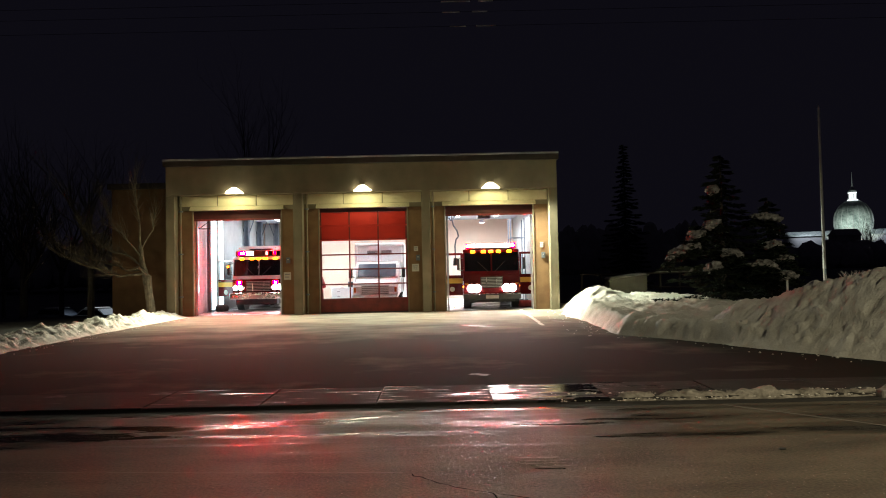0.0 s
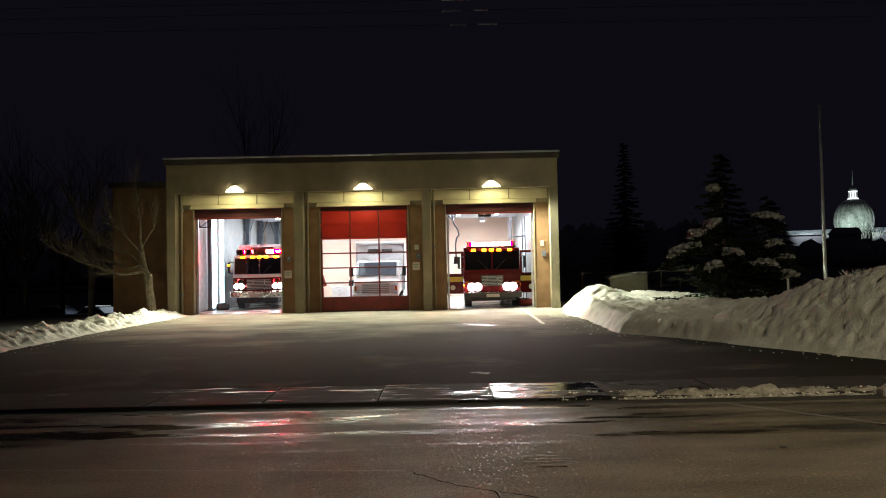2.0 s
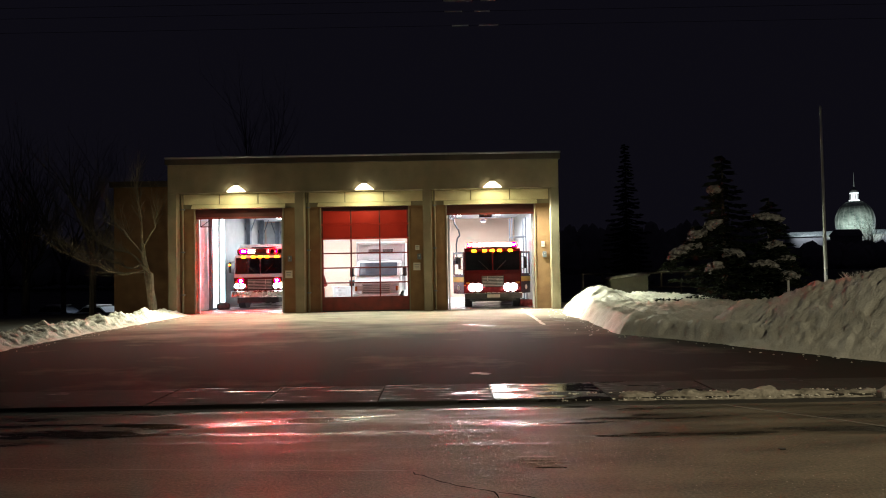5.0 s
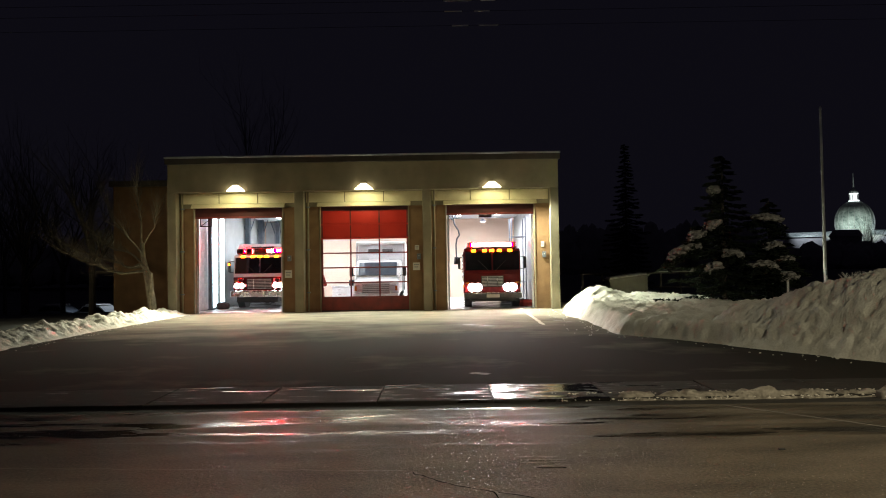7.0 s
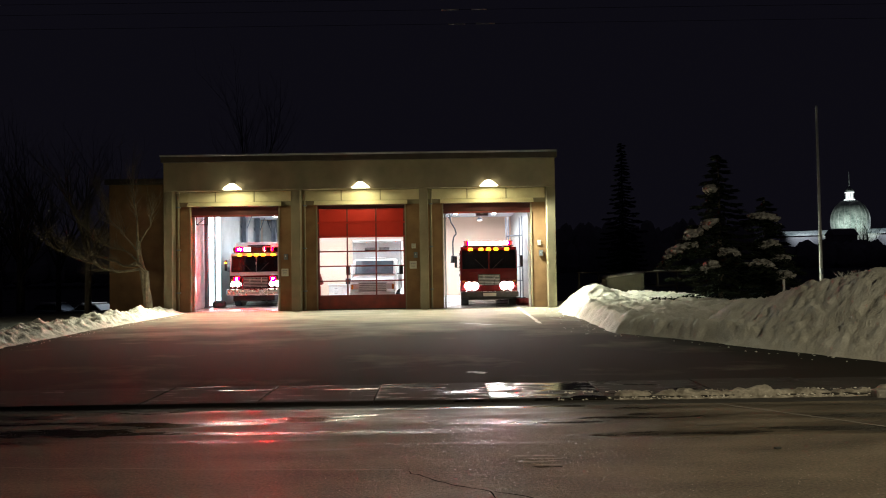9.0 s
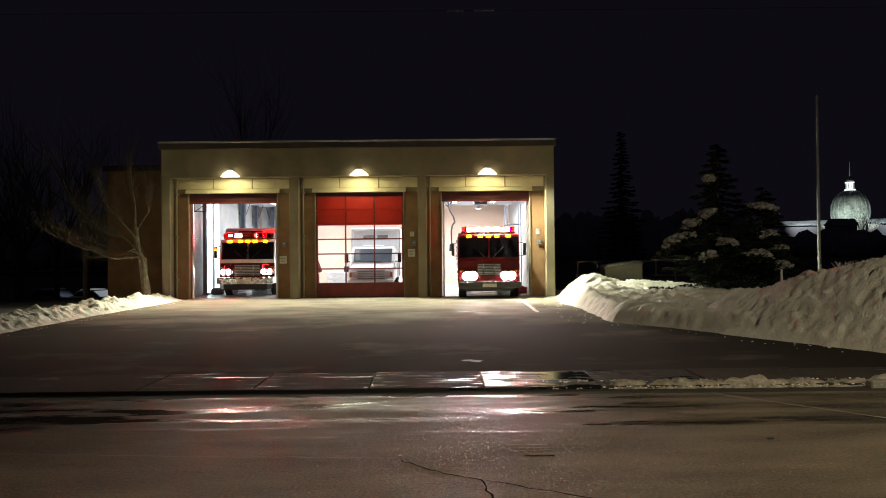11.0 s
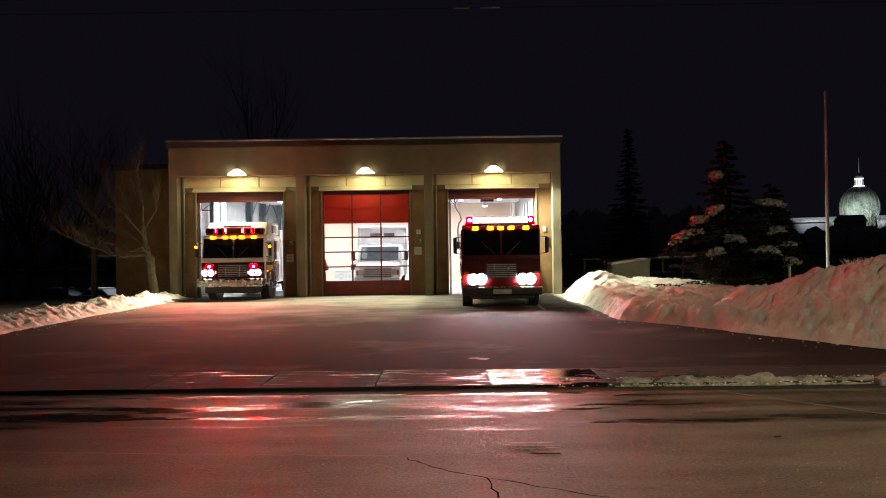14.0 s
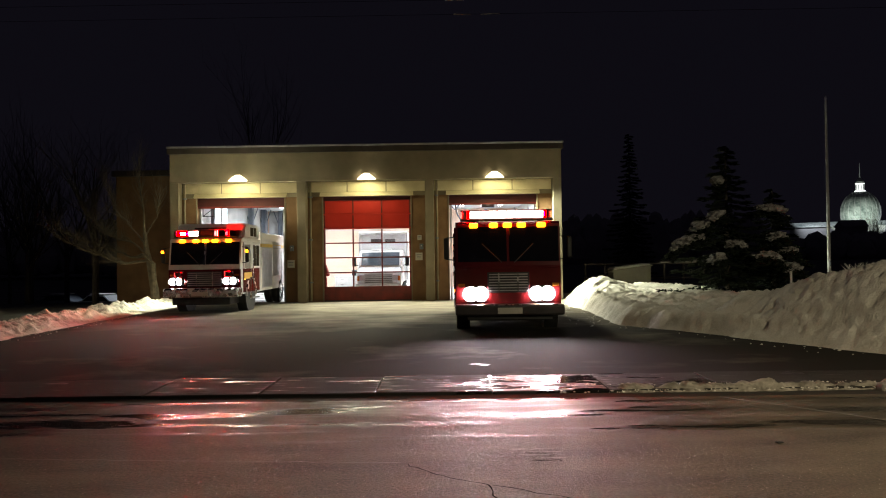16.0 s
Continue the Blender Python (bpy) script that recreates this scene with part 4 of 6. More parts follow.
M["amber_off"] = surf("unlit_amber_lens", (0.40, 0.11, 0.015), (0.5, 0.15, 0.02), 5, 0.2, 0.0)
M["far_red"] = glow("red_rotor_glow", (1.0, 0.0002, 0.0001), 8500, (0.6, 0.03, 0.02))
M["bar_red"] = glow("red_light_bar_glow", (1.0, 0.0002, 0.0001), 4200, (0.6, 0.03, 0.02))
engine_a, rotors_a, doors_a, wheels_a = fire_engine("fire_engine", "red and white fire engine with raised white crew roof, lights flashing", True)
engine_b, rotors_b, doors_b, wheels_b = fire_engine("fire_engine", "red flat-fronted fire engine with lit light bar and headlights", False)

# ---- white rescue truck in the middle bay ----


def rescue_truck():
    t = thing("rescue_truck", "white rescue truck with box body parked behind the closed door", "truck", m=pose(-3.12, 32.6, 0))
    W = 1.05
    bm = prism([(0.25, 0.62), (0.18, 1.12), (0.30, 1.24), (1.15, 1.44), (1.20, 0.62)], -W + 0.06, W - 0.06)
    bmesh.ops.bevel(bm, geom=list(bm.edges), offset=0.05, segments=3, affect="EDGES")
    smooth(part("bonnet", bm, "white_paint", t))
    bm = prism([(1.02, 0.62), (1.02, 1.44), (1.55, 2.14), (1.75, 2.20), (2.7, 2.20), (2.7, 0.62)], -W, W)
    bmesh.ops.bevel(bm, geom=list(bm.edges), offset=0.06, segments=3, affect="EDGES")
    part("cab", bm, "white_paint", t)
    tilt = math.degrees(math.atan2(0.53, 0.70))
    part("windscreen", B(-0.90, 0.90, -0.012, 0.012, 0.04, 0.82, bevel=0.01), "van_glass", t, "raked bluish windscreen").matrix_basis = pose(0, 0.99, 1.45, -tilt)
    gr = part("grille", B(-0.66, 0.66, 0.15, 0.24, 0.66, 1.12, bevel=0.015), "silver_paint", t, "silver grille")
    for k in range(5):
        part("slot", B(-0.61, 0.61, 0.140, 0.152, 0.70 + k * 0.083, 0.722 + k * 0.083), "black", gr)
    part("badge", B(-0.2, 0.2, 0.165, 0.20, 1.14, 1.20, bevel=0.01), "steel", t)
    for s in (-1, 1):
        part("headlight", B(s * 0.80 - 0.16, s * 0.80 + 0.16, 0.15, 0.22, 0.78, 1.06, bevel=0.02), "aluminium", t, "unlit headlight")
        part("indicator", B(s * 0.94 - 0.05, s * 0.94 + 0.05, 0.14, 0.21, 0.78, 1.00, bevel=0.01), "amber_off", t, "unlit amber indicator")
        m = new("mirror")
        m.parent = t
        m.matrix_basis = pose(s * (W + 0.22), 1.30, 1.66)
        part("housing", B(-0.09, 0.09, -0.06, 0.06, -0.22, 0.24, bevel=0.03, seg=2), "black", m)
        part("arm", R((0, 0.04, -0.12), (-s * 0.26, 0.10, -0.22), 0.018), "black", m)
        part("fender", B(s * (W - 0.09) - 0.10, s * (W - 0.09) + 0.10, 0.30, 1.25, 0.55, 1.18, bevel=0.08, seg=3), "white_paint", t)
        wheel(t, s * (W - 0.16), 0.85, 0.42, 0.26)
        wheel(t, s * (W - 0.16), 4.6, 0.42, 0.26)
        part("box_corner", B(s * 1.19 - 0.03, s * 1.19 + 0.03, 2.72, 2.79, 0.72, 3.12, bevel=0.01), "aluminium", t)
    part("bumper", B(-W, W, 0.0, 0.22, 0.46, 0.66, bevel=0.03, seg=2), "silver_paint", t, "silver front bumper")
    part("box_body", B(-1.2, 1.2, 2.8, 6.4, 0.70, 3.14, bevel=0.03), "white_paint", t, "tall white box body")
    part("box_front_panel", B(-1.08, 1.08, 2.775, 2.798, 2.06, 3.02, bevel=0.004), "box_panel", t, "pale grey front panel of the box")
    for x0 in (-0.64, 0.06):
        v = part("vent", B(x0, x0 + 0.58, 2.755, 2.774, 2.56, 2.80, bevel=0.004), "aluminium", t)
        for k in range(4):
            part("vent_slat", B(x0 + 0.03, x0 + 0.55, 2.745, 2.754, 2.58 + k * 0.053, 2.615 + k * 0.053), "black", v)
    part("box_visor", prism([(2.74, 3.02), (2.60, 3.10), (2.62, 3.16), (2.80, 3.16)], -1.2, 1.2), "white_paint", t, "white rounded box brow")
    part("roof_light", B(-0.5, 0.5, 1.75, 1.95, 2.205, 2.27, bevel=0.02), "white_paint", t)
    part("chassis", B(-0.4, 0.4, 0.3, 6.2, 0.42, 0.68), "black", t)
    return t


M["van_glass"] = surf("bluish_windscreen", (0.06, 0.08, 0.10), (0.10, 0.12, 0.14), 1.5, 0.08, 0.0)
M["box_panel"] = surf("grey_white_panel", (0.50, 0.50, 0.50), (0.60, 0.60, 0.60), 2, 0.4, 0.05)
M["red_gear"] = surf("red_gear_cloth", (0.26, 0.03, 0.03), (0.42, 0.06, 0.05), 9, 0.8, 0.4)
M["dark_hose"] = surf("grey_hose_rubber", (0.06, 0.065, 0.07), (0.12, 0.125, 0.13), 9, 0.7, 0.3)
rescue_truck()

# ---- hall: columns, rails, hoses, shelves ----
for x, y in ((-10.85, 39.5), (-10.85, 42.3), (-10.2, 43.7)):
    c = thing("steel_column", "dark steel column against the hall wall", "column", "hall columns", pose(x, y, 0))
    bm = B(-0.13, 0.13, -0.02, 0.02, 0, 4.84)
    box(bm, -0.13, -0.10, -0.15, 0.15, 0, 4.84)
    box(bm, 0.10, 0.13, -0.15, 0.15, 0, 4.84)
    part("column_shaft", bm, "steel", c)
    part("base_plate", B(-0.2, 0.2, -0.2, 0.2, 0.001, 0.02), "steel", c)
    for sx in (-1, 1):
        part("brace", R((sx * 0.10, 0, 3.95), (sx * 0.42, 0, 4.84), 0.03, n=6), "steel", c, "slanting steel brace")
# grey wall panels behind the west bay
wp = setting("wall_panelling", B(-10.95, -9.6, 43.90, 43.99, 0, 4.80), "white_wall", "pale grey panelled part of the back wall", "wall")
for k in range(2):
    part("panel", B(-10.9 + k * 0.65, -10.3 + k * 0.65, 43.86, 43.898, 0.05, 4.75, bevel=0.01), "white_wall", wp)
for k in range(4):
    cab = thing("wall_cabinet", "white metal locker along the back wall", "cabinet", "lockers along the back wall", pose(-5.0 + k * 0.92, 43.4, 0))
    part("body", B(-0.44, 0.44, 0, 0.45, 0.05, 2.0, bevel=0.01), "white_paint", cab)
    part("plinth", B(-0.42, 0.42, 0.03, 0.43, 0, 0.05), "black", cab)
    d = part("door", B(-0.42, 0.42, -0.02, -0.002, 0.1, 1.95, bevel=0.006), "white_paint", cab)
    part("handle", B(0.33, 0.36, -0.045, -0.021, 1.0, 1.15, bevel=0.004), "black", d)

# tall glowing strips added where the inner side wall is bright; true source unknown
for y, half in ((33.95, 0.30), (35.1, 0.20)):
    f = thing("wall_glow_strip", "tall glowing strip added for a bright stretch of the side wall", "wall light", "upright strip lights", pose(-10.98, y, 0.05))
    part("backplate", B(-0.08, 0.0, -half - 0.04, half + 0.04, 0.0, 4.45, bevel=0.01), "white_paint", f)
    part("glow_face", B(0.001, 0.10, -half, half, 0.03, 4.42, bevel=0.04, seg=2), "tube", f, "added cool white glowing face")
    part("end_cap", B(0.0, 0.10, -half - 0.01, half + 0.01, -0.05, 0.028, bevel=0.01), "steel", f)
post = thing("track_post", "dark blue steel post beside the door track", "post", m=pose(-10.87, 33.1, 0))
part("shaft", B(-0.075, 0.075, -0.10, 0.10, 0, 4.84, bevel=0.01), "steel", post)
part("foot", B(-0.09, 0.16, -0.16, 0.16, 0, 0.05, bevel=0.01), "steel", post)

tb = thing("track_bracket", "dark steel bracket frame hung beside the raised door", "bracket", m=pose(-10.28, 30.75, 3.72))
for a in ((-0.26, 0.26, 0.0, 0.035), (-0.26, 0.26, 0.36, 0.395), (-0.26, -0.225, 0.035, 0.36), (0.225, 0.26, 0.035, 0.36)):
    part("bar", B(a[0], a[1], -0.02, 0.02, a[2], a[3]), "black", tb)
part("strut", R((-0.24, 0, 0.02), (0.24, 0, 0.37), 0.015, n=6), "black", tb)
part("hanger", R((-0.2, 0, 0.39), (-0.2, 0, 1.13), 0.015, n=6), "black", tb)
part("hanger", R((0.2, 0, 0.39), (0.2, 0, 1.13), 0.015, n=6), "black", tb)

# blocks of the white side wall that show beside the engine
inner = bpy.data.objects["wall_inner_west"]
blk = finish("block", B(0, 0.010, 0.006, 0.596, 0.006, 0.294, bevel=0.003), M["white_wall"])
for k in range(15):
    for j in range(7):
        share("block", blk, inner, pose(XL + 0.4205, 30.36 + j * 0.6 + (0.3 if k % 2 else 0), k * 0.3))

for bx, s in ((2.02, -1), (-8.65, 1)):
    h = thing("exhaust_hose", "grey exhaust hose looped from a ceiling rail", "hose", "exhaust hoses", pose(bx + s * 1.55, 34.2, 0))
    bm = bmesh.new()
    pts = [(0, 0, 4.78), (0.03, 0, 4.3), (0.10, 0, 3.9), (0.28, 0, 3.6), (0.34, 0, 3.35), (0.22, 0, 3.2), (0.16, 0, 2.9), (0.18, 0, 2.3)]
    for a, b in zip(pts, pts[1:]):
        rod(bm, a, b, 0.036, n=10)
    part("hose", bm, "dark_hose", h)
    bm = R((0.02, 0, 4.1), (0.50, 0, 4.75), 0.03)
    rod(bm, (0.02, 0, 4.1), (-0.45, 0, 4.6), 0.03)
    part("bracket", bm, "steel", h)
    part("rail", B(-0.05, 0.05, -3, 4.5, 4.74, 4.845), "aluminium", h, "aluminium ceiling rail")
    part("nozzle", R((0.18, 0, 2.3), (0.18, 0.03, 1.95), 0.10, 0.14, n=14), "black", h)

heater = thing("unit_heater", "boxy unit heater hung under the hall ceiling", "heater", m=pose(1.98, 33.0, 4.10))
part("casing", B(-0.30, 0.30, -0.25, 0.25, 0.0, 0.40, bevel=0.02), "steel", heater)
part("sign", B(-0.07, 0.07, -0.262, -0.251, 0.08, 0.32), "paper", heater)
for s in (-1, 1):
    part("hanger", R((s * 0.25, 0, 0.4), (s * 0.25, 0, 0.75), 0.012), "steel", heater)
part("louvre", B(-0.25, 0.25, -0.27, -0.251, 0.02, 0.06), "black", heater)
for x, y in ((1.95, 34.2),):
    p = thing("hanging_dome_light", "small round lamp on a drop rod", "pendant lamp", "hall drop lamps", pose(x, y, 4.00))
    part("rod", R((0, 0, 0.15), (0, 0, 0.9), 0.012), "steel", p)
    part("shade", R((0, 0, 0), (0, 0, 0.12), 0.17, 0.06, n=20), "steel", p)
    part("bulb", R((0, 0, -0.05), (0, 0, 0.0), 0.08, 0.13, n=16), "bulb", p, "glowing bulb")

rack = thing("ladder_rack", "steel ladder rack standing by the side wall", "rack", m=pose(3.95, 36.0, 0))
for y in (0, 1.2):
    for x in (-0.45, 0.25):
        part("upright", B(x - 0.025, x + 0.025, y - 0.025, y + 0.025, 0, 4.3), "steel", rack)
for z in (1.0, 3.3):
    part("shelf", B(-0.47, 0.27, -0.02, 1.22, z, z + 0.03), "steel", rack)
for x, y, c in ((3.70, 32.0, "red_gear"), (3.55, 32.6, "dark_hose"), (-10.45, 33.6, "dark_hose")):
    g = thing("gear_bag", "slumped gear bag on the hall floor", "bag", "gear bags", pose(x, y, 0, 0, 0, 20))
    part("bag", B(-0.30, 0.30, -0.2, 0.2, 0.0, 0.30, bevel=0.10, seg=3), c, g)
    part("strap", R((-0.15, 0, 0.30), (0.15, 0, 0.31), 0.025), "black", g)

bench = thing("work_bench", "white workbench with drawers behind the closed door", "workbench", m=pose(-5.0, 36.6, 0))
part("top", B(-0.75, 0.75, -0.3, 0.3, 0.90, 0.95, bevel=0.01), "white_paint", bench)
part("carcass", B(-0.70, 0.70, -0.26, 0.3, 0.06, 0.898, bevel=0.01), "white_paint", bench)
for k in range(3):
    dr = part("drawer", B(-0.66, 0.0, -0.285, -0.262, 0.12 + k * 0.25, 0.33 + k * 0.25, bevel=0.006), "white_paint", bench)
    part("handle", B(-0.4, -0.26, -0.305, -0.286, 0.24 + k * 0.25, 0.26 + k * 0.25), "black", dr)
part("plinth", B(-0.68, 0.68, -0.2, 0.3, 0, 0.06), "black", bench)
box_b = thing("tool_box", "small black box on the workbench", "tool box", m=pose(-4.72, 36.5, 0.95))
part("case", B(-0.13, 0.13, -0.1, 0.1, 0, 0.26, bevel=0.015), "black", box_b)
part("lid", B(-0.135, 0.135, -0.105, 0.105, 0.262, 0.30, bevel=0.01), "steel", box_b)
coat = thing("gear_rack", "rack of hanging red turnout coats", "coat rack", m=pose(-5.98, 34.0, 0))
part("frame", B(-0.03, 0.03, -0.03, 0.03, 0, 1.75), "steel", coat)
part("foot", B(-0.3, 0.3, -0.25, 0.25, 0, 0.03), "steel", coat)
for k, (z, dx) in enumerate(((0.86, 0.10), (1.28, -0.05), (1.44, 0.12))):
    bm = B(-0.24 + dx, 0.20 + dx, -0.25 + k * 0.1, -0.04 + k * 0.1, z - 0.46, z + 0.10, bevel=0.09, seg=3)
    for v in bm.verts:
        v.co.x += 0.10 * noise.noise(v.co * 4.0) + (0.10 if v.co.x > dx else -0.10) * (z - v.co.z)
    part("coat", bm, "red_gear", coat, "red turnout coat")

# ---- small fittings on the front ----


def wall_sign(x, z, w, h, colour="paper"):
    s = thing("wall_sign", "small pale notice plate on the brick pier", "sign", "pier notices", pose(x, YD - 0.002, z))
    part("plate", B(-w / 2, w / 2, -0.03, 0.0, -h / 2, h / 2, bevel=0.004), colour, s)
    bm = B(-w * 0.35, w * 0.35, -0.034, -0.031, h * 0.18, h * 0.26)
    for k in range(2):
        box(bm, -w * 0.30, w * 0.25, -0.034, -0.031, -h * 0.05 - k * h * 0.16, -h * 0.0 - k * h * 0.16)
    part("print", bm, "steel", s, "dark unreadable print")


wall_sign(-6.55, 1.62, 0.30, 0.32)
wall_sign(-1.13, 1.86, 0.30, 0.32)
wall_sign(-1.10, 2.66, 0.18, 0.20)
wall_sign(4.22, 2.72, 0.14, 0.22)
for x in (-6.5, -1.02, 4.28):
    k = thing("key_box", "dark key switch box on the brick pier", "switch box", "key switches", pose(x, YD - 0.002, 2.28))
    part("box", B(-0.08, 0.08, -0.07, 0.0, -0.12, 0.12, bevel=0.01), "steel", k)
    part("button", R((0, -0.085, 0.03), (0, -0.07, 0.03), 0.025, n=12), "chrome", k)
for x in (-11.0, -5.68, -0.35):
    p = thing("downpipe", "pale downpipe in the corner of the bay", "pipe", "downpipes", pose(x, Y0 + 0.40, 0))
    part("pipe", R((0, 0, 0.1), (0, 0, 5.06), 0.045, n=12), "concrete", p)
    for z in (0.8, 2.6, 4.4):
        part("clip", B(-0.07, 0.07, -0.05, 0.09, z, z + 0.05), "steel", p)
    part("shoe", R((0, 0, 0.1), (0, -0.12, 0.02), 0.045, n=12), "concrete", p)

# ---- bare tree beside the station ----


def branches(bm, p, d, length, r, level, rng, up=0.15):
    n = 5
    pts = [Vector(p)]
    d = Vector(d).normalized()
    for i in range(n):
        d = (d + Vector((rng.uniform(-0.16, 0.16), rng.uniform(-0.16, 0.16), rng.uniform(-0.08, 0.14) + up * 0.3))).normalized()
        pts.append(pts[-1] + d * length / n)
    for i in range(n):
        bm.add(pts[i], pts[i + 1], r * (1 - 0.75 * i / n), r * (1 - 0.75 * (i + 1) / n), 7 if level < 2 else 4 if level < 4 else 3)
    if level < 4 and r > 0.004:
        for i in range(1, n + 1):
            for k in range(2 if level < 3 else 1):
                side = Vector((rng.uniform(-1, 1), rng.uniform(-1, 1), rng.uniform(-0.1, 0.8)))
                dd = (d * 0.8 + side.normalized() * 0.75).normalized()
                branches(bm, pts[i], dd, length * rng.uniform(0.42, 0.62), r * (1 - 0.7 * i / n) * 0.55 + 0.002, level + 1, rng, up)


rng = random.Random(5)
tree = thing("bare_tree", "bare grey deciduous tree beside the station corner", "tree", m=pose(-12.05, 29.0, 0))
bm = bmesh.new()
tp = [(0.15, 0, -0.1), (0.12, 0, 0.6), (0.02, 0, 1.2), (-0.10, 0.02, 1.8), (-0.22, 0.03, 2.3), (-0.30, 0.05, 3.0)]
for i, (a, b) in enumerate(zip(tp, tp[1:])):
    rod(bm, a, b, 0.19 - 0.022 * i, 0.19 - 0.022 * (i + 1), n=12)
part("trunk", bm, "bark", tree)
bm = R((0.16, -0.08, 0.0), (0.10, -0.10, 1.75), 0.13, 0.10, n=10)
rod(bm, (0.10, -0.10, 1.72), (-0.30, -0.16, 2.12), 0.075, 0.05, n=8)
rod(bm, (-0.30, -0.16, 2.12), (-0.52, -0.2, 2.02), 0.05, 0.035, n=8)
part("broken_stub", bm, "bark", tree, "pale broken stub of a limb")


def sweep(path, r, rng):
    """A long drooping limb along a few bends, with thin twigs rising from it."""
    tubes = Tubes()
    pts = [Vector(path[0])]
    for a, b in zip(path, path[1:]):
        for k in range(1, 4):
            pts.append(Vector(a).lerp(Vector(b), k / 3) + Vector((rng.uniform(-0.04, 0.04), rng.uniform(-0.04, 0.04), rng.uniform(-0.05, 0.05))))
    n = len(pts) - 1
    for i in range(n):
        tubes.add(pts[i], pts[i + 1], r * (1 - 0.85 * i / n), r * (1 - 0.85 * (i + 1) / n), 8)
        if i > 2:
            d = (pts[i + 1] - pts[i]).normalized()
            for k in range(4):
                side = Vector((rng.uniform(-0.6, 0.3), rng.uniform(-0.8, 0.8), rng.uniform(-0.35, 0.75)))
                branches(tubes, pts[i], d * 0.9 + side * 0.7, rng.uniform(0.6, 1.5), 0.013 * (1 - 0.6 * i / n) + 0.003, 3, rng, 0.05)
    tubes.part("limb", "bark", tree)


sweep([(-0.06, 0, 1.85), (-0.75, -0.25, 1.72), (-1.45, -0.45, 1.88), (-2.5, -0.7, 2.40), (-3.6, -0.9, 2.90)], 0.065, rng)
sweep([(-0.14, 0, 2.05), (-0.9, 0.1, 2.02), (-1.9, 0.2, 2.40), (-3.0, 0.3, 2.70), (-4.1, 0.2, 3.30)], 0.055, rng)
sweep([(-0.20, 0, 2.15), (-0.8, 0.2, 2.6), (-1.5, 0.3, 2.75), (-2.4, 0.5, 3.35), (-3.3, 0.6, 4.3)], 0.045, rng)
sweep([(-0.24, 0, 2.5), (-0.7, -0.2, 3.2), (-1.3, -0.2, 3.9), (-1.7, -0.1, 4.9)], 0.042, rng)
sweep([(-0.30, 0.05, 2.95), (-0.35, 0.1, 3.9), (-0.55, 0.2, 4.9), (-0.6, 0.2, 6.2)], 0.055, rng)
sweep([(-0.28, 0.05, 2.8), (0.1, 0.3, 3.6), (0.2, 0.4, 4.6)], 0.038, rng)


def simple_tree(x, y, h, seed, z=-0.1, group="bare park trees"):
    rg = random.Random(seed)
    t = thing("bare_park_tree", "dark bare tree standing in the unlit park", "tree", group, pose(x, y, z))
    part("trunk", R((0, 0, 0), (0, 0, h * 0.45), 0.16, 0.11, n=8), "far_bark", t)
    tubes = Tubes()
    for i in range(5):
        a = rg.uniform(0, 6.28)
        branches(tubes, (0, 0, h * (0.28 + 0.035 * i)), (math.cos(a) * 0.6, math.sin(a) * 0.6, 1), h * 0.5, 0.08, 2, rg)
    tubes.part("crown", "far_bark", t)


M["far_bark"] = surf("dark_bark", (0.06, 0.05, 0.04), (0.12, 0.10, 0.08), 6, 0.9, 0.3)
for x, y, h, s, z in ((-15.6, 31.5, 7.5, 1, -0.1), (-19.5, 33, 6.5, 2, -0.4), (-22, 41, 11, 3, -1.5), (-27, 46, 12, 4, -2.2), (-31, 40, 10, 5, -1.5), (-12.5, 46, 13, 6, -0.1), (-34, 55, 12, 7, -2.3)):
    simple_tree(x, y, h, s, z)

# ---- spruce with snow ----


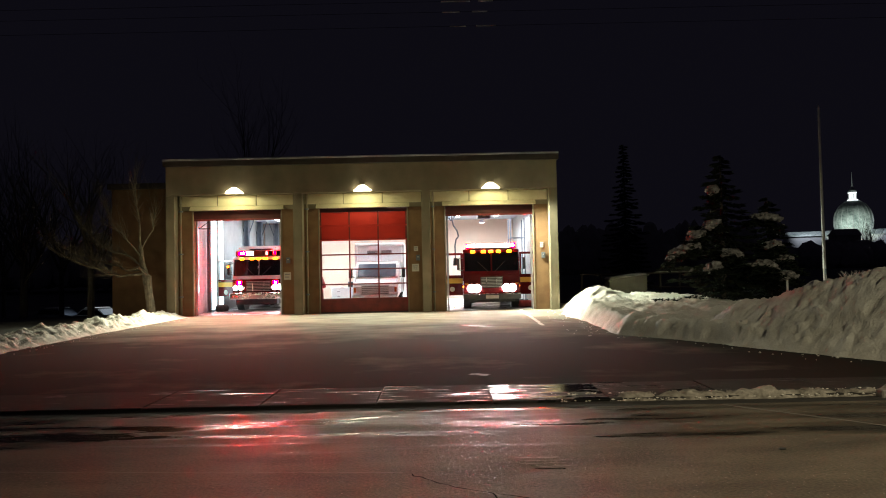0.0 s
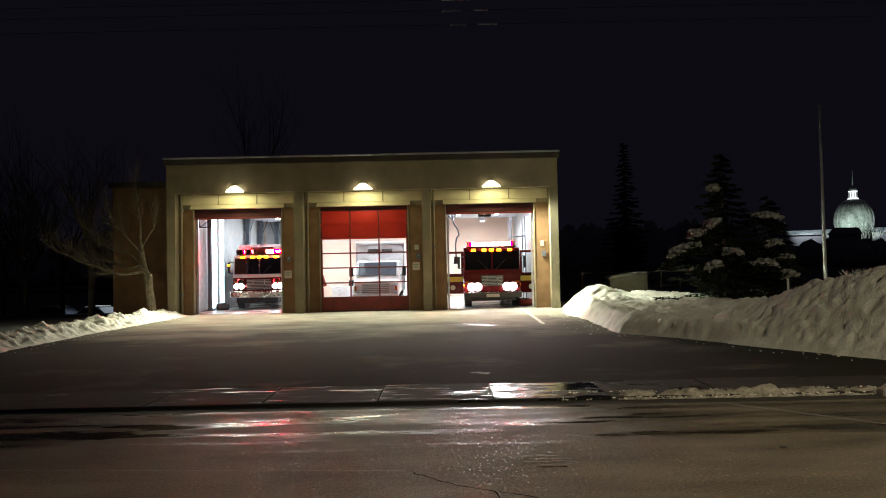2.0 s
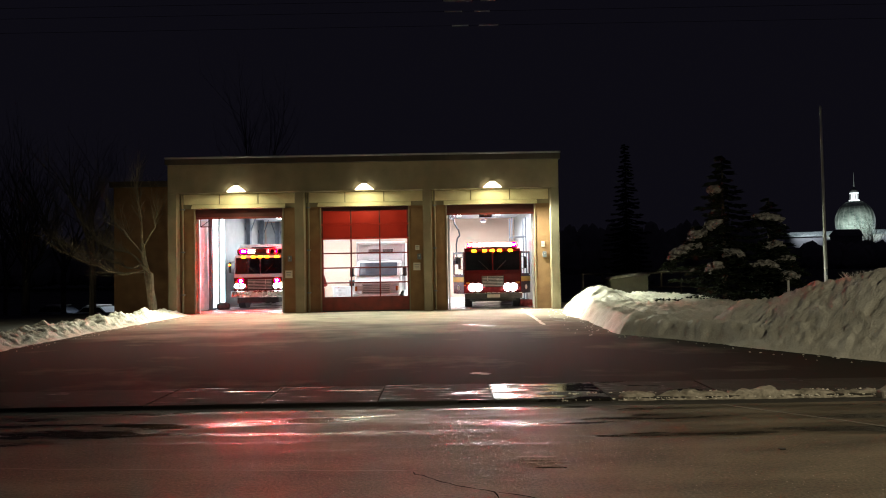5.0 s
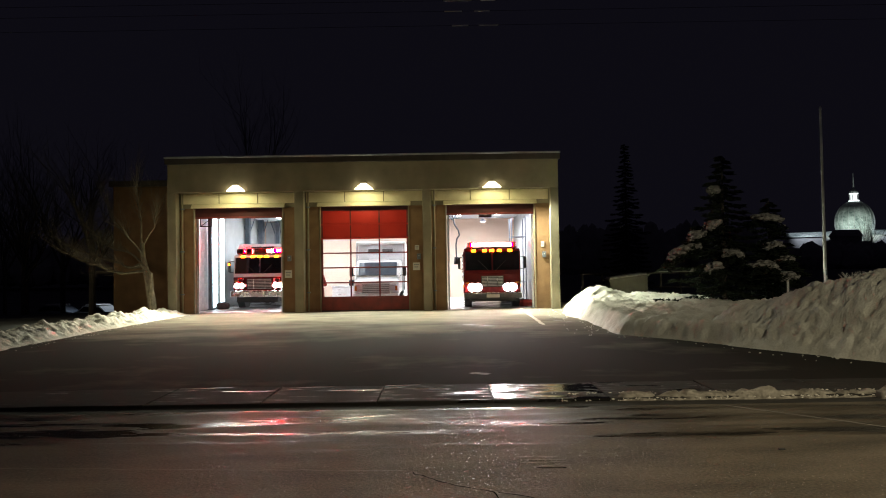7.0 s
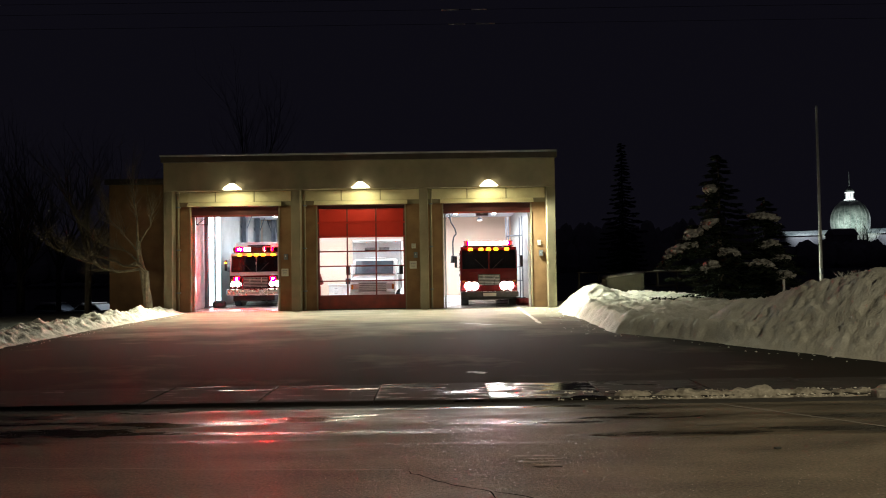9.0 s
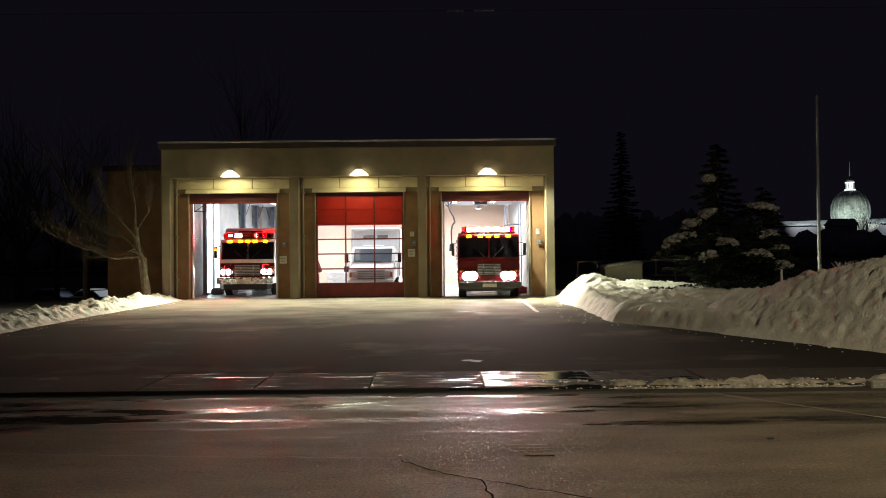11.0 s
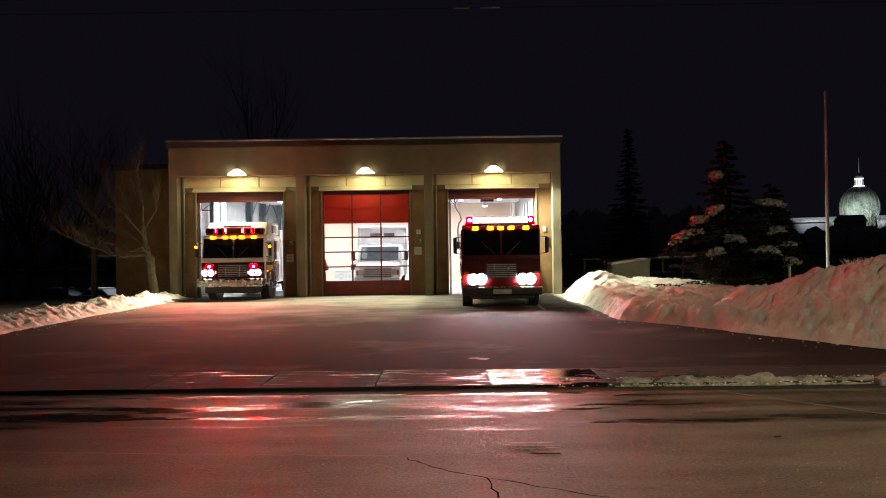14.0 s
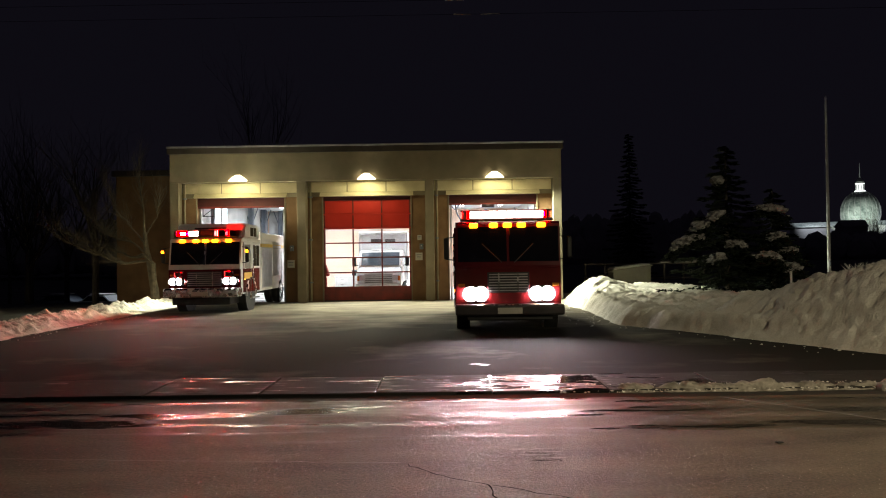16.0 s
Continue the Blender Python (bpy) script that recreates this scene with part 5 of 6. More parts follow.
def spruce(x, y, h, r, seed, snowy, label, mat="needles", pads=()):
    rg = random.Random(seed)
    t = thing("spruce_tree", label, "tree", "conifers", pose(x, y, -0.05))
    part("trunk", R((0, 0, 0), (0, 0, h * 0.97), 0.11, 0.015, n=8), "far_bark", t)
    verts, faces, tips = [], [], []
    n = int(h * 13)
    for i in range(n):
        f = (i + rg.random()) / n
        z = 0.35 + (h - 0.45) * f
        ln = r * (1 - f * 0.75 if f < 0.5 else 0.625 * (1 - (f - 0.5) * 1.9) * 0.8) * rg.uniform(0.55, 1.12) + 0.10
        a = i * 2.4 + rg.uniform(-0.4, 0.4)
        c, s = math.cos(a), math.sin(a)
        steps = max(4, int(ln / 0.09))
        for k in range(steps):
            u = (k + 0.5) / steps
            px, py, pz = c * ln * u, s * ln * u, z - 0.30 * ln * u + 0.16 * ln * u * u
            w = 0.30 * ln * (0.35 + 0.65 * math.sin(math.pi * min(1, u * 0.9 + 0.12)))
            for q in range(8):
                o = rg.uniform(-w, w)
                bx, by, bz = px - s * o, py + c * o, pz + rg.uniform(-0.05, 0.03) - abs(o) * 0.25
                ang = a + (1.0 if o > 0 else -1.0) * rg.uniform(0.2, 1.0)
                l2 = rg.uniform(0.12, 0.22)
                ex, ey, ez = bx + math.cos(ang) * l2, by + math.sin(ang) * l2, bz - rg.uniform(0.0, 0.08)
                wx, wy = -math.sin(ang) * 0.035, math.cos(ang) * 0.035
                b0 = len(verts)
                verts += [(bx + wx, by + wy, bz), (bx - wx, by - wy, bz), (ex, ey, ez), (bx, by, bz - 0.05)]
                faces += [(b0, b0 + 1, b0 + 2), (b0, b0 + 2, b0 + 3)]
        tips.append((a, ln, z))
    for px, pz, half, drop in pads:
        # the laden bough under each pad of snow
        pz -= 0.70
        for q in range(int(90 + 260 * half)):
            u = rg.uniform(-1.15, 1.15)
            bx, by, bz = px + u * half, -rg.uniform(0.1, 1.0) * (1 - pz / h) * r, pz - 0.10 + drop * u * half - 0.12 * u * u + rg.uniform(-0.18, 0.04)
            ang, l2 = rg.uniform(0, 6.28), rg.uniform(0.12, 0.24)
            wx, wy = -math.sin(ang) * 0.035, math.cos(ang) * 0.035
            b0 = len(verts)
            verts += [(bx + wx, by + wy, bz), (bx - wx, by - wy, bz), (bx + math.cos(ang) * l2, by + math.sin(ang) * l2, bz - rg.uniform(0.02, 0.12)), (bx, by, bz - 0.05)]
            faces += [(b0, b0 + 1, b0 + 2), (b0, b0 + 2, b0 + 3)]
    me = bpy.data.meshes.new("crown")
    me.from_pydata(verts, [], faces)
    me.materials.append(M[mat])
    cr = new("crown", me)
    cr.parent = t
    if snowy:
        load = bmesh.new()
        for a, ln, z in tips:
            if ln < 0.25 or math.sin(a) > 0.6 or noise.noise(Vector((math.cos(a) * ln, math.sin(a) * ln, z)) * 1.1 + Vector((seed, 0, 0))) < snowy:
                continue
            for k in range(rg.randint(2, 4)):
                u, o = rg.uniform(0.4, 1.05), rg.uniform(-0.3, 0.3) * ln * 0.6
                sz = rg.uniform(0.025, 0.075)
                m = Matrix.Translation((math.cos(a) * ln * u - math.sin(a) * o, math.sin(a) * ln * u + math.cos(a) * o, z - 0.30 * ln * u + 0.16 * ln * u * u + 0.05)) @ Matrix.Rotation(a, 4, "Z") @ Matrix.Rotation(0.35, 4, "Y") @ Matrix.Diagonal((1.3, 1.0, 0.5, 1))
                vs = bmesh.ops.create_icosphere(load, subdivisions=1, radius=sz, matrix=m)["verts"]
                for v in vs:
                    v.co += Vector((0, 0, 1)) * 0.05 * noise.noise(v.co * 9) + Vector((1, 1, 0)) * 0.06 * noise.noise(v.co * 6 + Vector((9, 0, 0)))
        for px, pz, half, drop in pads:
            pz -= 0.70
            py = -rg.uniform(0.3, 0.9) * (1 - pz / h) * r
            for k in range(int(34 + 90 * half)):
                u = rg.uniform(-1, 1)
                sz = rg.uniform(0.05, 0.12) * (1.25 - 0.75 * abs(u))
                m = Matrix.Translation((px + u * half, py + rg.uniform(-0.20, 0.20), pz + drop * u * half - 0.10 * u * u + rg.uniform(-0.10, 0.04))) @ Matrix.Rotation(rg.uniform(-1.2, 1.2), 4, "Z") @ Matrix.Diagonal((1.5, 1.0, 0.6, 1))
                vs = bmesh.ops.create_icosphere(load, subdivisions=2, radius=sz, matrix=m)["verts"]
                for v in vs:
                    v.co += Vector((0.07 * noise.noise(v.co * 7), 0.05 * noise.noise(v.co * 6 + Vector((9, 0, 0))), 0.06 * noise.noise(v.co * 9 + Vector((0, 5, 0)))))
        tagged(smooth(part("snow_load", load, "thin_snow", t, "snow resting on the branches")), kind="stuff")
    return t


# pads of snow: across, height, half length, slope
PADS = ((-0.34, 4.80, 0.06, 0.2), (-1.45, 2.98, 0.52, 0.40), (-0.60, 3.72, 0.24, 0.5), (-1.08, 3.42, 0.20, 0.3), (-0.05, 2.86, 0.30, -0.1), (1.05, 3.92, 0.42, -0.15), (0.85, 2.50, 0.36, -0.2), (1.62, 2.66, 0.26, -0.4), (1.60, 2.15, 0.22, 0.0), (1.35, 3.08, 0.26, 0.0), (-0.6, 2.45, 0.2, 0.3), (-0.62, 1.35, 0.24, 0.2), (-0.98, 1.05, 0.18, 0.1))
spruce(8.72, 22.0, 5.3, 1.95, 11, 0.34, "dark spruce with patches of snow on its branches", pads=PADS)
spruce(10.6, 23.0, 4.0, 1.6, 12, 0.30, "smaller dark spruce with little snow on its branches")
for x, y, h, s in ((12.2, 47, 10.0, 21),):
    spruce(x, y, h, h * 0.2, s, 0, "tall dark conifer in the unlit park")

# ---- pole, shed, rail, bush ----
fp = thing("flagpole", "tall bare pale flagpole standing in snow", "flagpole", m=pose(12.93, 24, 0))
part("shaft", R((0, 0, 0), (0, 0, 6.95), 0.062, 0.036, n=14), "pole", fp)
part("finial", R((0, 0, 6.95), (0, 0, 7.07), 0.05, 0.02, n=12), "pole", fp)
part("cleat", B(-0.02, 0.02, -0.10, -0.05, 1.3, 1.5), "steel", fp)
part("base_collar", R((0, 0, 0), (0, 0, 0.5), 0.11, 0.09, n=14), "pole", fp)

sh = thing("utility_box", "tan utility box with a sloping snow-covered lid", "utility box", m=pose(7.98, 31, 0, 0, 0, -90))
part("body", prism([(-0.80, -0.1), (-0.80, 1.10), (0.80, 1.30), (0.80, -0.1)], -0.5, 0.5), "shed", sh)
part("lid", prism([(-0.88, 1.092), (-0.88, 1.15), (0.86, 1.37), (0.86, 1.31)], -0.56, 0.56), "shed", sh)
sc = prism([(-0.84, 1.155), (-0.80, 1.25), (0.2, 1.39), (0.78, 1.44), (0.84, 1.367)], -0.52, 0.52)
bmesh.ops.bevel(sc, geom=list(sc.edges), offset=0.04, segments=2, affect="EDGES")
part("snow_cap", sc, "snow", sh, "snow lying on the lid")
fence = thing("rail_fence", "low dark rail fence with snow on its top rail", "fence", m=pose(10.4, 32.6, 0))
for k in range(-3, 4):
    part("post", B(-1.35 + k * 0.9, -1.27 + k * 0.9, -0.04, 0.04, -0.1, 1.36), "far_bark", fence)
part("rail", B(-4.1, 1.5, -0.05, 0.05, 1.36, 1.42), "far_bark", fence)
part("rail", B(-4.1, 1.5, -0.05, -0.041, 0.7, 0.78), "far_bark", fence)
part("snow_strip", B(-0.6, 1.45, -0.05, 0.05, 1.421, 1.47, bevel=0.02), "snow", fence, "snow on the rail")
mp = thing("marker_post", "short pale marker post in the snow", "post", m=pose(9.9, 20.4, 0.45))
part("post", R((0, 0, 0), (0, 0, 0.75), 0.035, n=10), "pole", mp)
part("cap", R((0, 0, 0.75), (0, 0, 0.79), 0.042, 0.02, n=10), "snow", mp)
bush = thing("twig_bush", "leafless shrub twigs with frost poking out of the snow", "shrub", m=pose(8.65, 14.55, 1.2))
bm = bmesh.new()
for i in range(26):
    a, l = rng.uniform(0, 6.28), rng.uniform(0.25, 0.62)
    x0 = rng.uniform(-0.35, 0.35)
    e = (x0 + math.cos(a) * l * 0.5, math.sin(a) * l * 0.5, 0.10 + l * 0.40)
    rod(bm, (x0, 0, 0.0), e, 0.004, 0.002, n=4)
    for q in range(2):
        m0 = Vector((x0, 0, 0)).lerp(Vector(e), 0.6)
        rod(bm, m0, m0 + Vector((rng.uniform(-0.14, 0.14), rng.uniform(-0.1, 0.1), 0.14)), 0.004, 0.002, n=4)
part("twigs", bm, "pole", bush)

# ---- overhead wires along the street ----
for i, (z, glints) in enumerate(((8.22, ((0.10, 0.80), (1.0, 1.36))), (7.96, ((0.12, 0.55), (0.85, 1.22))), (7.61, ((0.30, 0.70), (0.95, 1.42))))):
    w = setting("overhead_cable_%d" % (i + 1), R((-80, 17, z), (80, 17, z), 0.004, n=6), "tar", "thin dark overhead cable with pale lengths added as glints", "cable")
    # pale lengths stand in for lamp glints on the wire
    for x0, x1 in glints:
        part("glint_piece", R((x0, 17, z), (x1, 17, z), 0.016, n=10), "pole", w, "pale length added as a glint")

# ---- parked car in the lower lot ----


def parked_car(x, y, z, turn, colour):
    t = thing("parked_car", "parked car with snow on its roof in the lower lot", "car", "cars in the lower lot", pose(x, y, z, 0, 0, turn))
    bm = prism([(-2.2, 0.35), (-2.2, 0.75), (-1.2, 0.90), (-0.6, 1.40), (1.0, 1.42), (1.7, 0.95), (2.2, 0.88), (2.2, 0.35)], -0.88, 0.88)
    bmesh.ops.bevel(bm, geom=list(bm.edges), offset=0.06, segments=2, affect="EDGES")
    part("body", bm, colour, t)
    for s in (-1, 1):
        part("side_window", prism([(-1.05, 0.93), (-0.58, 1.34), (0.95, 1.36), (1.5, 0.96)], s * 0.885 - 0.006, s * 0.885 + 0.006), "screen", t)
        for yy in (-1.4, 1.4):
            wheel(t, s * 0.80, yy, 0.33, 0.22)
    part("rear_screen", B(-0.7, 0.7, 1.30, 1.46, 1.0, 1.34), "screen", t)
    part("snow_cover", B(-0.72, 0.72, -0.5, 0.95, 1.422, 1.54, bevel=0.05, seg=2), "snow", t, "snow on the roof")


parked_car(-29.0, 60, -2.3, 75, "white_paint")
parked_car(-33.5, 62, -2.3, 80, "steel")
parked_car(-24.5, 64, -2.3, 70, "steel")
lamp("lot_light", "SPOT", look((-28.5, 63, 4.0), (-28.8, 60.5, -2.3)), 900, (0.72, 0.88, 1.0), 0.2, (80, 0.5))

# ---- floodlit dome far off ----
dome = thing("domed_hall", "floodlit domed exhibition hall with a lantern and spire", "building", m=pose(174.6, 300, 0, 0, 0, -30))


def turned(prof, n=40):
    bm = bmesh.new()
    rings = [[bm.verts.new((math.cos(2 * math.pi * i / n) * r, math.sin(2 * math.pi * i / n) * r, z)) for r, z in prof] for i in range(n)]
    for i in range(n):
        for k in range(len(prof) - 1):
            bm.faces.new((rings[i][k], rings[(i + 1) % n][k], rings[(i + 1) % n][k + 1], rings[i][k + 1]))
    return bm


dp = [(7.4 * math.cos(a) ** 0.9 if math.cos(a) > 0 else 0.0, 18.8 + 9.2 * math.sin(a)) for a in [radians(-34 + 6.0 * i) for i in range(20)]]
part("dome_shell", turned([p for p in dp if p[0] > 1.6]), "copper", dome, "weathered greenish metal dome")
for i in range(20):
    a = 2 * math.pi * i / 20
    bm = bmesh.new()
    q = [p for p in dp if p[0] > 1.6]
    for (r0, z0), (r1, z1) in zip(q, q[1:]):
        rod(bm, (math.cos(a) * r0 * 1.005, math.sin(a) * r0 * 1.005, z0), (math.cos(a) * r1 * 1.005, math.sin(a) * r1 * 1.005, z1), 0.10, n=4)
    part("rib", bm, "stone", dome)
part("drum", turned([(6.2, -0.1), (6.2, 13.4), (6.8, 13.4), (6.8, 13.9), (5.9, 13.9)]), "stone", dome)
ln = part("lantern", turned([(2.1, 27.4), (2.1, 28.2), (1.35, 28.3), (1.35, 30.9), (1.75, 31.0), (1.75, 31.3)], 24), "lantern", dome, "brightly lit lantern")
for i in range(10):
    a = 2 * math.pi * i / 10
    part("lantern_post", R((math.cos(a) * 1.55, math.sin(a) * 1.55, 28.2), (math.cos(a) * 1.55, math.sin(a) * 1.55, 31.0), 0.15, n=6), "stone", ln)
part("lantern_cap", turned([(1.75, 31.3), (1.55, 32.1), (1.0, 32.9), (0.4, 33.6), (0.12, 35.2)], 24), "stone", dome)
part("spire", R((0, 0, 35.0), (0, 0, 40.0), 0.20, 0.05, n=8), "stone", dome)
for x0, x1 in ((-27.0, -6.0), (6.0, 60)):
    part("wing_roof", prism([(-6, 13.2), (-1, 15.4), (1, 15.4), (6, 13.2)], x0, x1), "copper", dome, "long floodlit roof")
    part("wing_wall", B(x0 + 0.3, x1 - 0.3, -5.5, 5.5, -0.1, 13.2), "stone", dome)
def flood(x, y, z):
    return tuple(pose(174.6, 300, 0, 0, 0, -30) @ Vector((x, y, z)))


for x, p in ((-9, 1.0), (3, 1.0), (9, 0.7)):
    lamp("dome_floodlight", "SPOT", look(flood(x, -16, 10.5), flood(x * 0.25, 0, 21)), 5200 * p, (0.80, 1.0, 0.86), 0.5, (75, 0.5))
lamp("hall_floodlight", "SPOT", look(flood(-18, -12, 20), flood(-17, 0, 14)), 3600, (0.78, 0.9, 1.0), 0.5, (90, 0.5))
lamp("hall_floodlight", "SPOT", look(flood(16, -12, 20), flood(16, 0, 14)), 3000, (0.78, 0.9, 1.0), 0.5, (110, 0.5))
house = thing("dark_house", "unlit house with a pitched roof below the dome", "house", m=pose(141, 248, 0))
part("wall", B(-4, 4, -3, 3, -0.1, 11), "far_wood", house)
part("roof", prism([(-3.4, 11), (-0.5, 13.4), (3.4, 11)], -4.4, 4.4), "far_wood", house)
for i in range(4):
    simple_tree(146 + i * 3.2, 246 + i * 3, 17, 40 + i, -0.1, "bare trees below the dome")

# dark wooded ridge all round the back
ball = bmesh.new()
bmesh.ops.create_icosphere(ball, subdivisions=2, radius=1)
ball_v, ball_f = [v.co.copy() for v in ball.verts], [[v.index for v in f.verts] for f in ball.faces]
ball.free()
rg = random.Random(3)
verts, faces = [], []
for i in range(900):
    x = -260 + 560 * i / 900
    y = 190 + rg.uniform(0, 45) + (30 if x > 90 else 0)
    top = rg.uniform(5.5, 9.5) if x > 90 else rg.uniform(6, 15)
    sx, sy, k = rg.uniform(2.2, 4.2), rg.uniform(2, 4), len(verts)
    verts += [(x + v.x * sx * (1 - 0.35 * v.z) + rg.uniform(-0.5, 0.5), y + v.y * sy, top * (0.45 + 0.55 * v.z) + rg.uniform(-0.5, 0.5)) for v in ball_v]
    faces += [[k + q for q in f] for f in ball_f]
me = bpy.data.meshes.new("far_woods")
me.from_pydata(verts, [], faces)
me.materials.append(M["far_wood"])
tagged(new("far_woods", me), "unlit wooded ridge on the horizon", "woods", kind="stuff")

# ---- road marks and slabs ----


def ribbon(pts, w, z=0.004):
    bm = bmesh.new()
    prev = None
    for i, (x, y) in enumerate(pts):
        a = Vector(pts[max(0, i - 1)])
        b = Vector(pts[min(len(pts) - 1, i + 1)])
        d = (b - a).normalized()
        k = w * (0.6 + 0.8 * abs(math.sin(i * 2.3)))
        n = Vector((-d.y, d.x)) * k / 2
        cur = (bm.verts.new((x + n.x, y + n.y, z)), bm.verts.new((x - n.x, y - n.y, z)))
        if prev:
            bm.faces.new((prev[0], prev[1], cur[1], cur[0]))
        prev = cur
    bmesh.ops.recalc_face_normals(bm, faces=bm.faces)
    return bm


def wander(a, b, n, amp, seed):
    rg = random.Random(seed)
    return [(a[0] + (b[0] - a[0]) * i / n + rg.uniform(-amp, amp), a[1] + (b[1] - a[1]) * i / n + rg.uniform(-amp, amp)) for i in range(n + 1)]


road = bpy.data.objects["road"]
drive = bpy.data.objects["driveway"]
part("crack", ribbon(wander((-4.2, 6.35), (-0.36, 6.05), 26, 0.018, 1), 0.012), "stone_kerb", road, "thin salt-filled crack")
part("crack", ribbon(wander((-0.3, 6.0), (0.05, 5.62), 8, 0.015, 2) + wander((0.1, 5.6), (0.36, 5.45), 4, 0.01, 3) + wander((0.38, 5.4), (0.42, 4.6), 8, 0.02, 4), 0.013), "tar", road, "thin dark crack")
part("crack", ribbon(wander((0.38, 5.42), (1.5, 4.8), 10, 0.02, 5), 0.013), "tar", road, "thin dark crack")
part("seam_line", ribbon(wander((3.35, 8.7), (6.2, 5.6), 20, 0.02, 6), 0.035), "stone_kerb", road, "faint pale line across the lane")
for i, (x, y, l) in enumerate(((0.80, 6.42, 0.42), (0.88, 6.33, 0.36), (0.84, 6.24, 0.40), (0.93, 6.14, 0.28))):
    part("patch_ridge", ribbon(wander((x - l / 2, y), (x + l / 2, y + 0.01), 8, 0.012, 20 + i), 0.02, 0.006), "stone_kerb", road, "ragged pale edge of a worn patch")
part("patch_hollow", ribbon(wander((0.75, 6.08), (1.02, 6.07), 6, 0.01, 30), 0.022), "tar", road)
part("stone_chip", B(3.05, 3.11, 6.53, 6.57, 0.0, 0.015, bevel=0.005), "black", road)
part("bay_line", ribbon(wander((3.28, 30.2), (2.98, 21.3), 30, 0.012, 7), 0.11), "paper", drive, "worn pale bay line")
for i, (x0, y0, x1, y1) in enumerate(((0.6, 22.0, 1.6, 21.0), (3.55, 23.2, 3.95, 22.4), (0.4, 11.7, 0.7, 11.5))):
    part("ice_patch", ribbon(wander((x0, y0), (x1, y1), 7, 0.06, 60 + i), 0.16), "wet_ice", drive, "thin glossy ice patch")
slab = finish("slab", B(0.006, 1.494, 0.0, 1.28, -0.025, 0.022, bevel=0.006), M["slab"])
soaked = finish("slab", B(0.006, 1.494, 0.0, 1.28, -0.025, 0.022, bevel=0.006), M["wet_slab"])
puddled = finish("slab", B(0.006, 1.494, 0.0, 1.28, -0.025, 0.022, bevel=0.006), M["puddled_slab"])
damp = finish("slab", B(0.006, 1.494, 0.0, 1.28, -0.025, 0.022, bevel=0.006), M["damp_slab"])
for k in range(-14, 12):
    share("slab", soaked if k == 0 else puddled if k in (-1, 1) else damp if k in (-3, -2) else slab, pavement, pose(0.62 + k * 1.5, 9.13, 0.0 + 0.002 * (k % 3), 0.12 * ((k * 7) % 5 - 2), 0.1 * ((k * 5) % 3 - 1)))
bk = finish("kerb_stone", B(0.004, 1.196, 0, 0.15, -0.12, 0.06, bevel=0.015), M["stone_kerb"])
kerb = setting("kerb", B(5.5, 60, 9.0, 9.12, -0.2, -0.02), "gutter", "low concrete kerb beside the pavement", "kerb")
for k in range(24):
    share("kerb_stone", bk, kerb, pose(5.5 + k * 1.2, 8.97, 0.02))


def crumbs(name, spots, material, label, category):
    """Loose bits, each a small uneven eight-sided lump, as one scatter."""
    rg = random.Random(77)
    verts, faces = [], []
    for x, y, z, r in spots:
        k, a = len(verts), rg.uniform(0, 6.28)
        c, n = math.cos(a), math.sin(a)
        for ux, uy, uz in ((1.3, 0, 0.2), (0, 0.9, 0.1), (-1.1, 0, 0.2), (0, -1, 0.1), (0.1, 0.1, 0.8), (0, 0, -0.4)):
            q = r * rg.uniform(0.7, 1.25)
            verts.append((x + (ux * c - uy * n) * q, y + (ux * n + uy * c) * q, z + uz * q))
        faces += [(k + i, k + (i + 1) % 4, k + 4) for i in range(4)] + [(k + (i + 1) % 4, k + i, k + 5) for i in range(4)]
    me = bpy.data.meshes.new(name)
    me.from_pydata(verts, [], faces)
    me.materials.append(M[material])
    return tagged(new(name, me), label, category, kind="stuff")


M["grit"] = surf("pale_road_grit", (0.16, 0.14, 0.115), (0.46, 0.42, 0.36), 30, 0.92, 0.0)
rg = random.Random(91)
grit = []
for i in range(4200):
    x, y = rg.uniform(-5.5, 6.5), 4.3 + 4.3 * rg.random() ** 1.3
    if fbm(x, y, 0.8, 31) + rg.uniform(-0.3, 0.3) > 0.0:
        grit.append((x, y, 0.001, rg.uniform(0.0022, 0.006)))
for i in range(70):
    a, d = rg.uniform(0, 6.28), rg.random() ** 0.7
    grit.append((0.86 + math.cos(a) * d * 0.28, 6.28 + math.sin(a) * d * 0.16, 0.002, rg.uniform(0.004, 0.009)))
crumbs("road_grit", grit, "grit", "salt grit and fine gravel scattered over the asphalt", "grit")
bits = []
for i in range(190):
    y = rg.uniform(10.6, 29.0)
    edge = (4.2 + 0.05 * (y - 18) if y > 18 else 4.2 + 0.516 * (18 - y)) + 0.25 * step(19, 16, y)
    if edge < 9.2:
        bits.append((edge - 1.1 * rg.random() ** 2.0 + 0.2, y, 0.004, rg.uniform(0.007, 0.03)))
for i in range(110):
    y = rg.uniform(12.0, 29.0)
    bits.append((-10.15 + 0.45 * rg.random() ** 2.2 - 0.03 * (y - 16), y, 0.005, rg.uniform(0.008, 0.026)))
for i in range(260):
    bits.append((rg.uniform(1.3, 9.0), rg.choice((9.02, 9.48)) + rg.uniform(-0.08, 0.08), 0.024, rg.uniform(0.006, 0.022)))
crumbs("snow_crumbs", bits, "snow", "crumbs of snow lying along the banks and kerb", "snow")


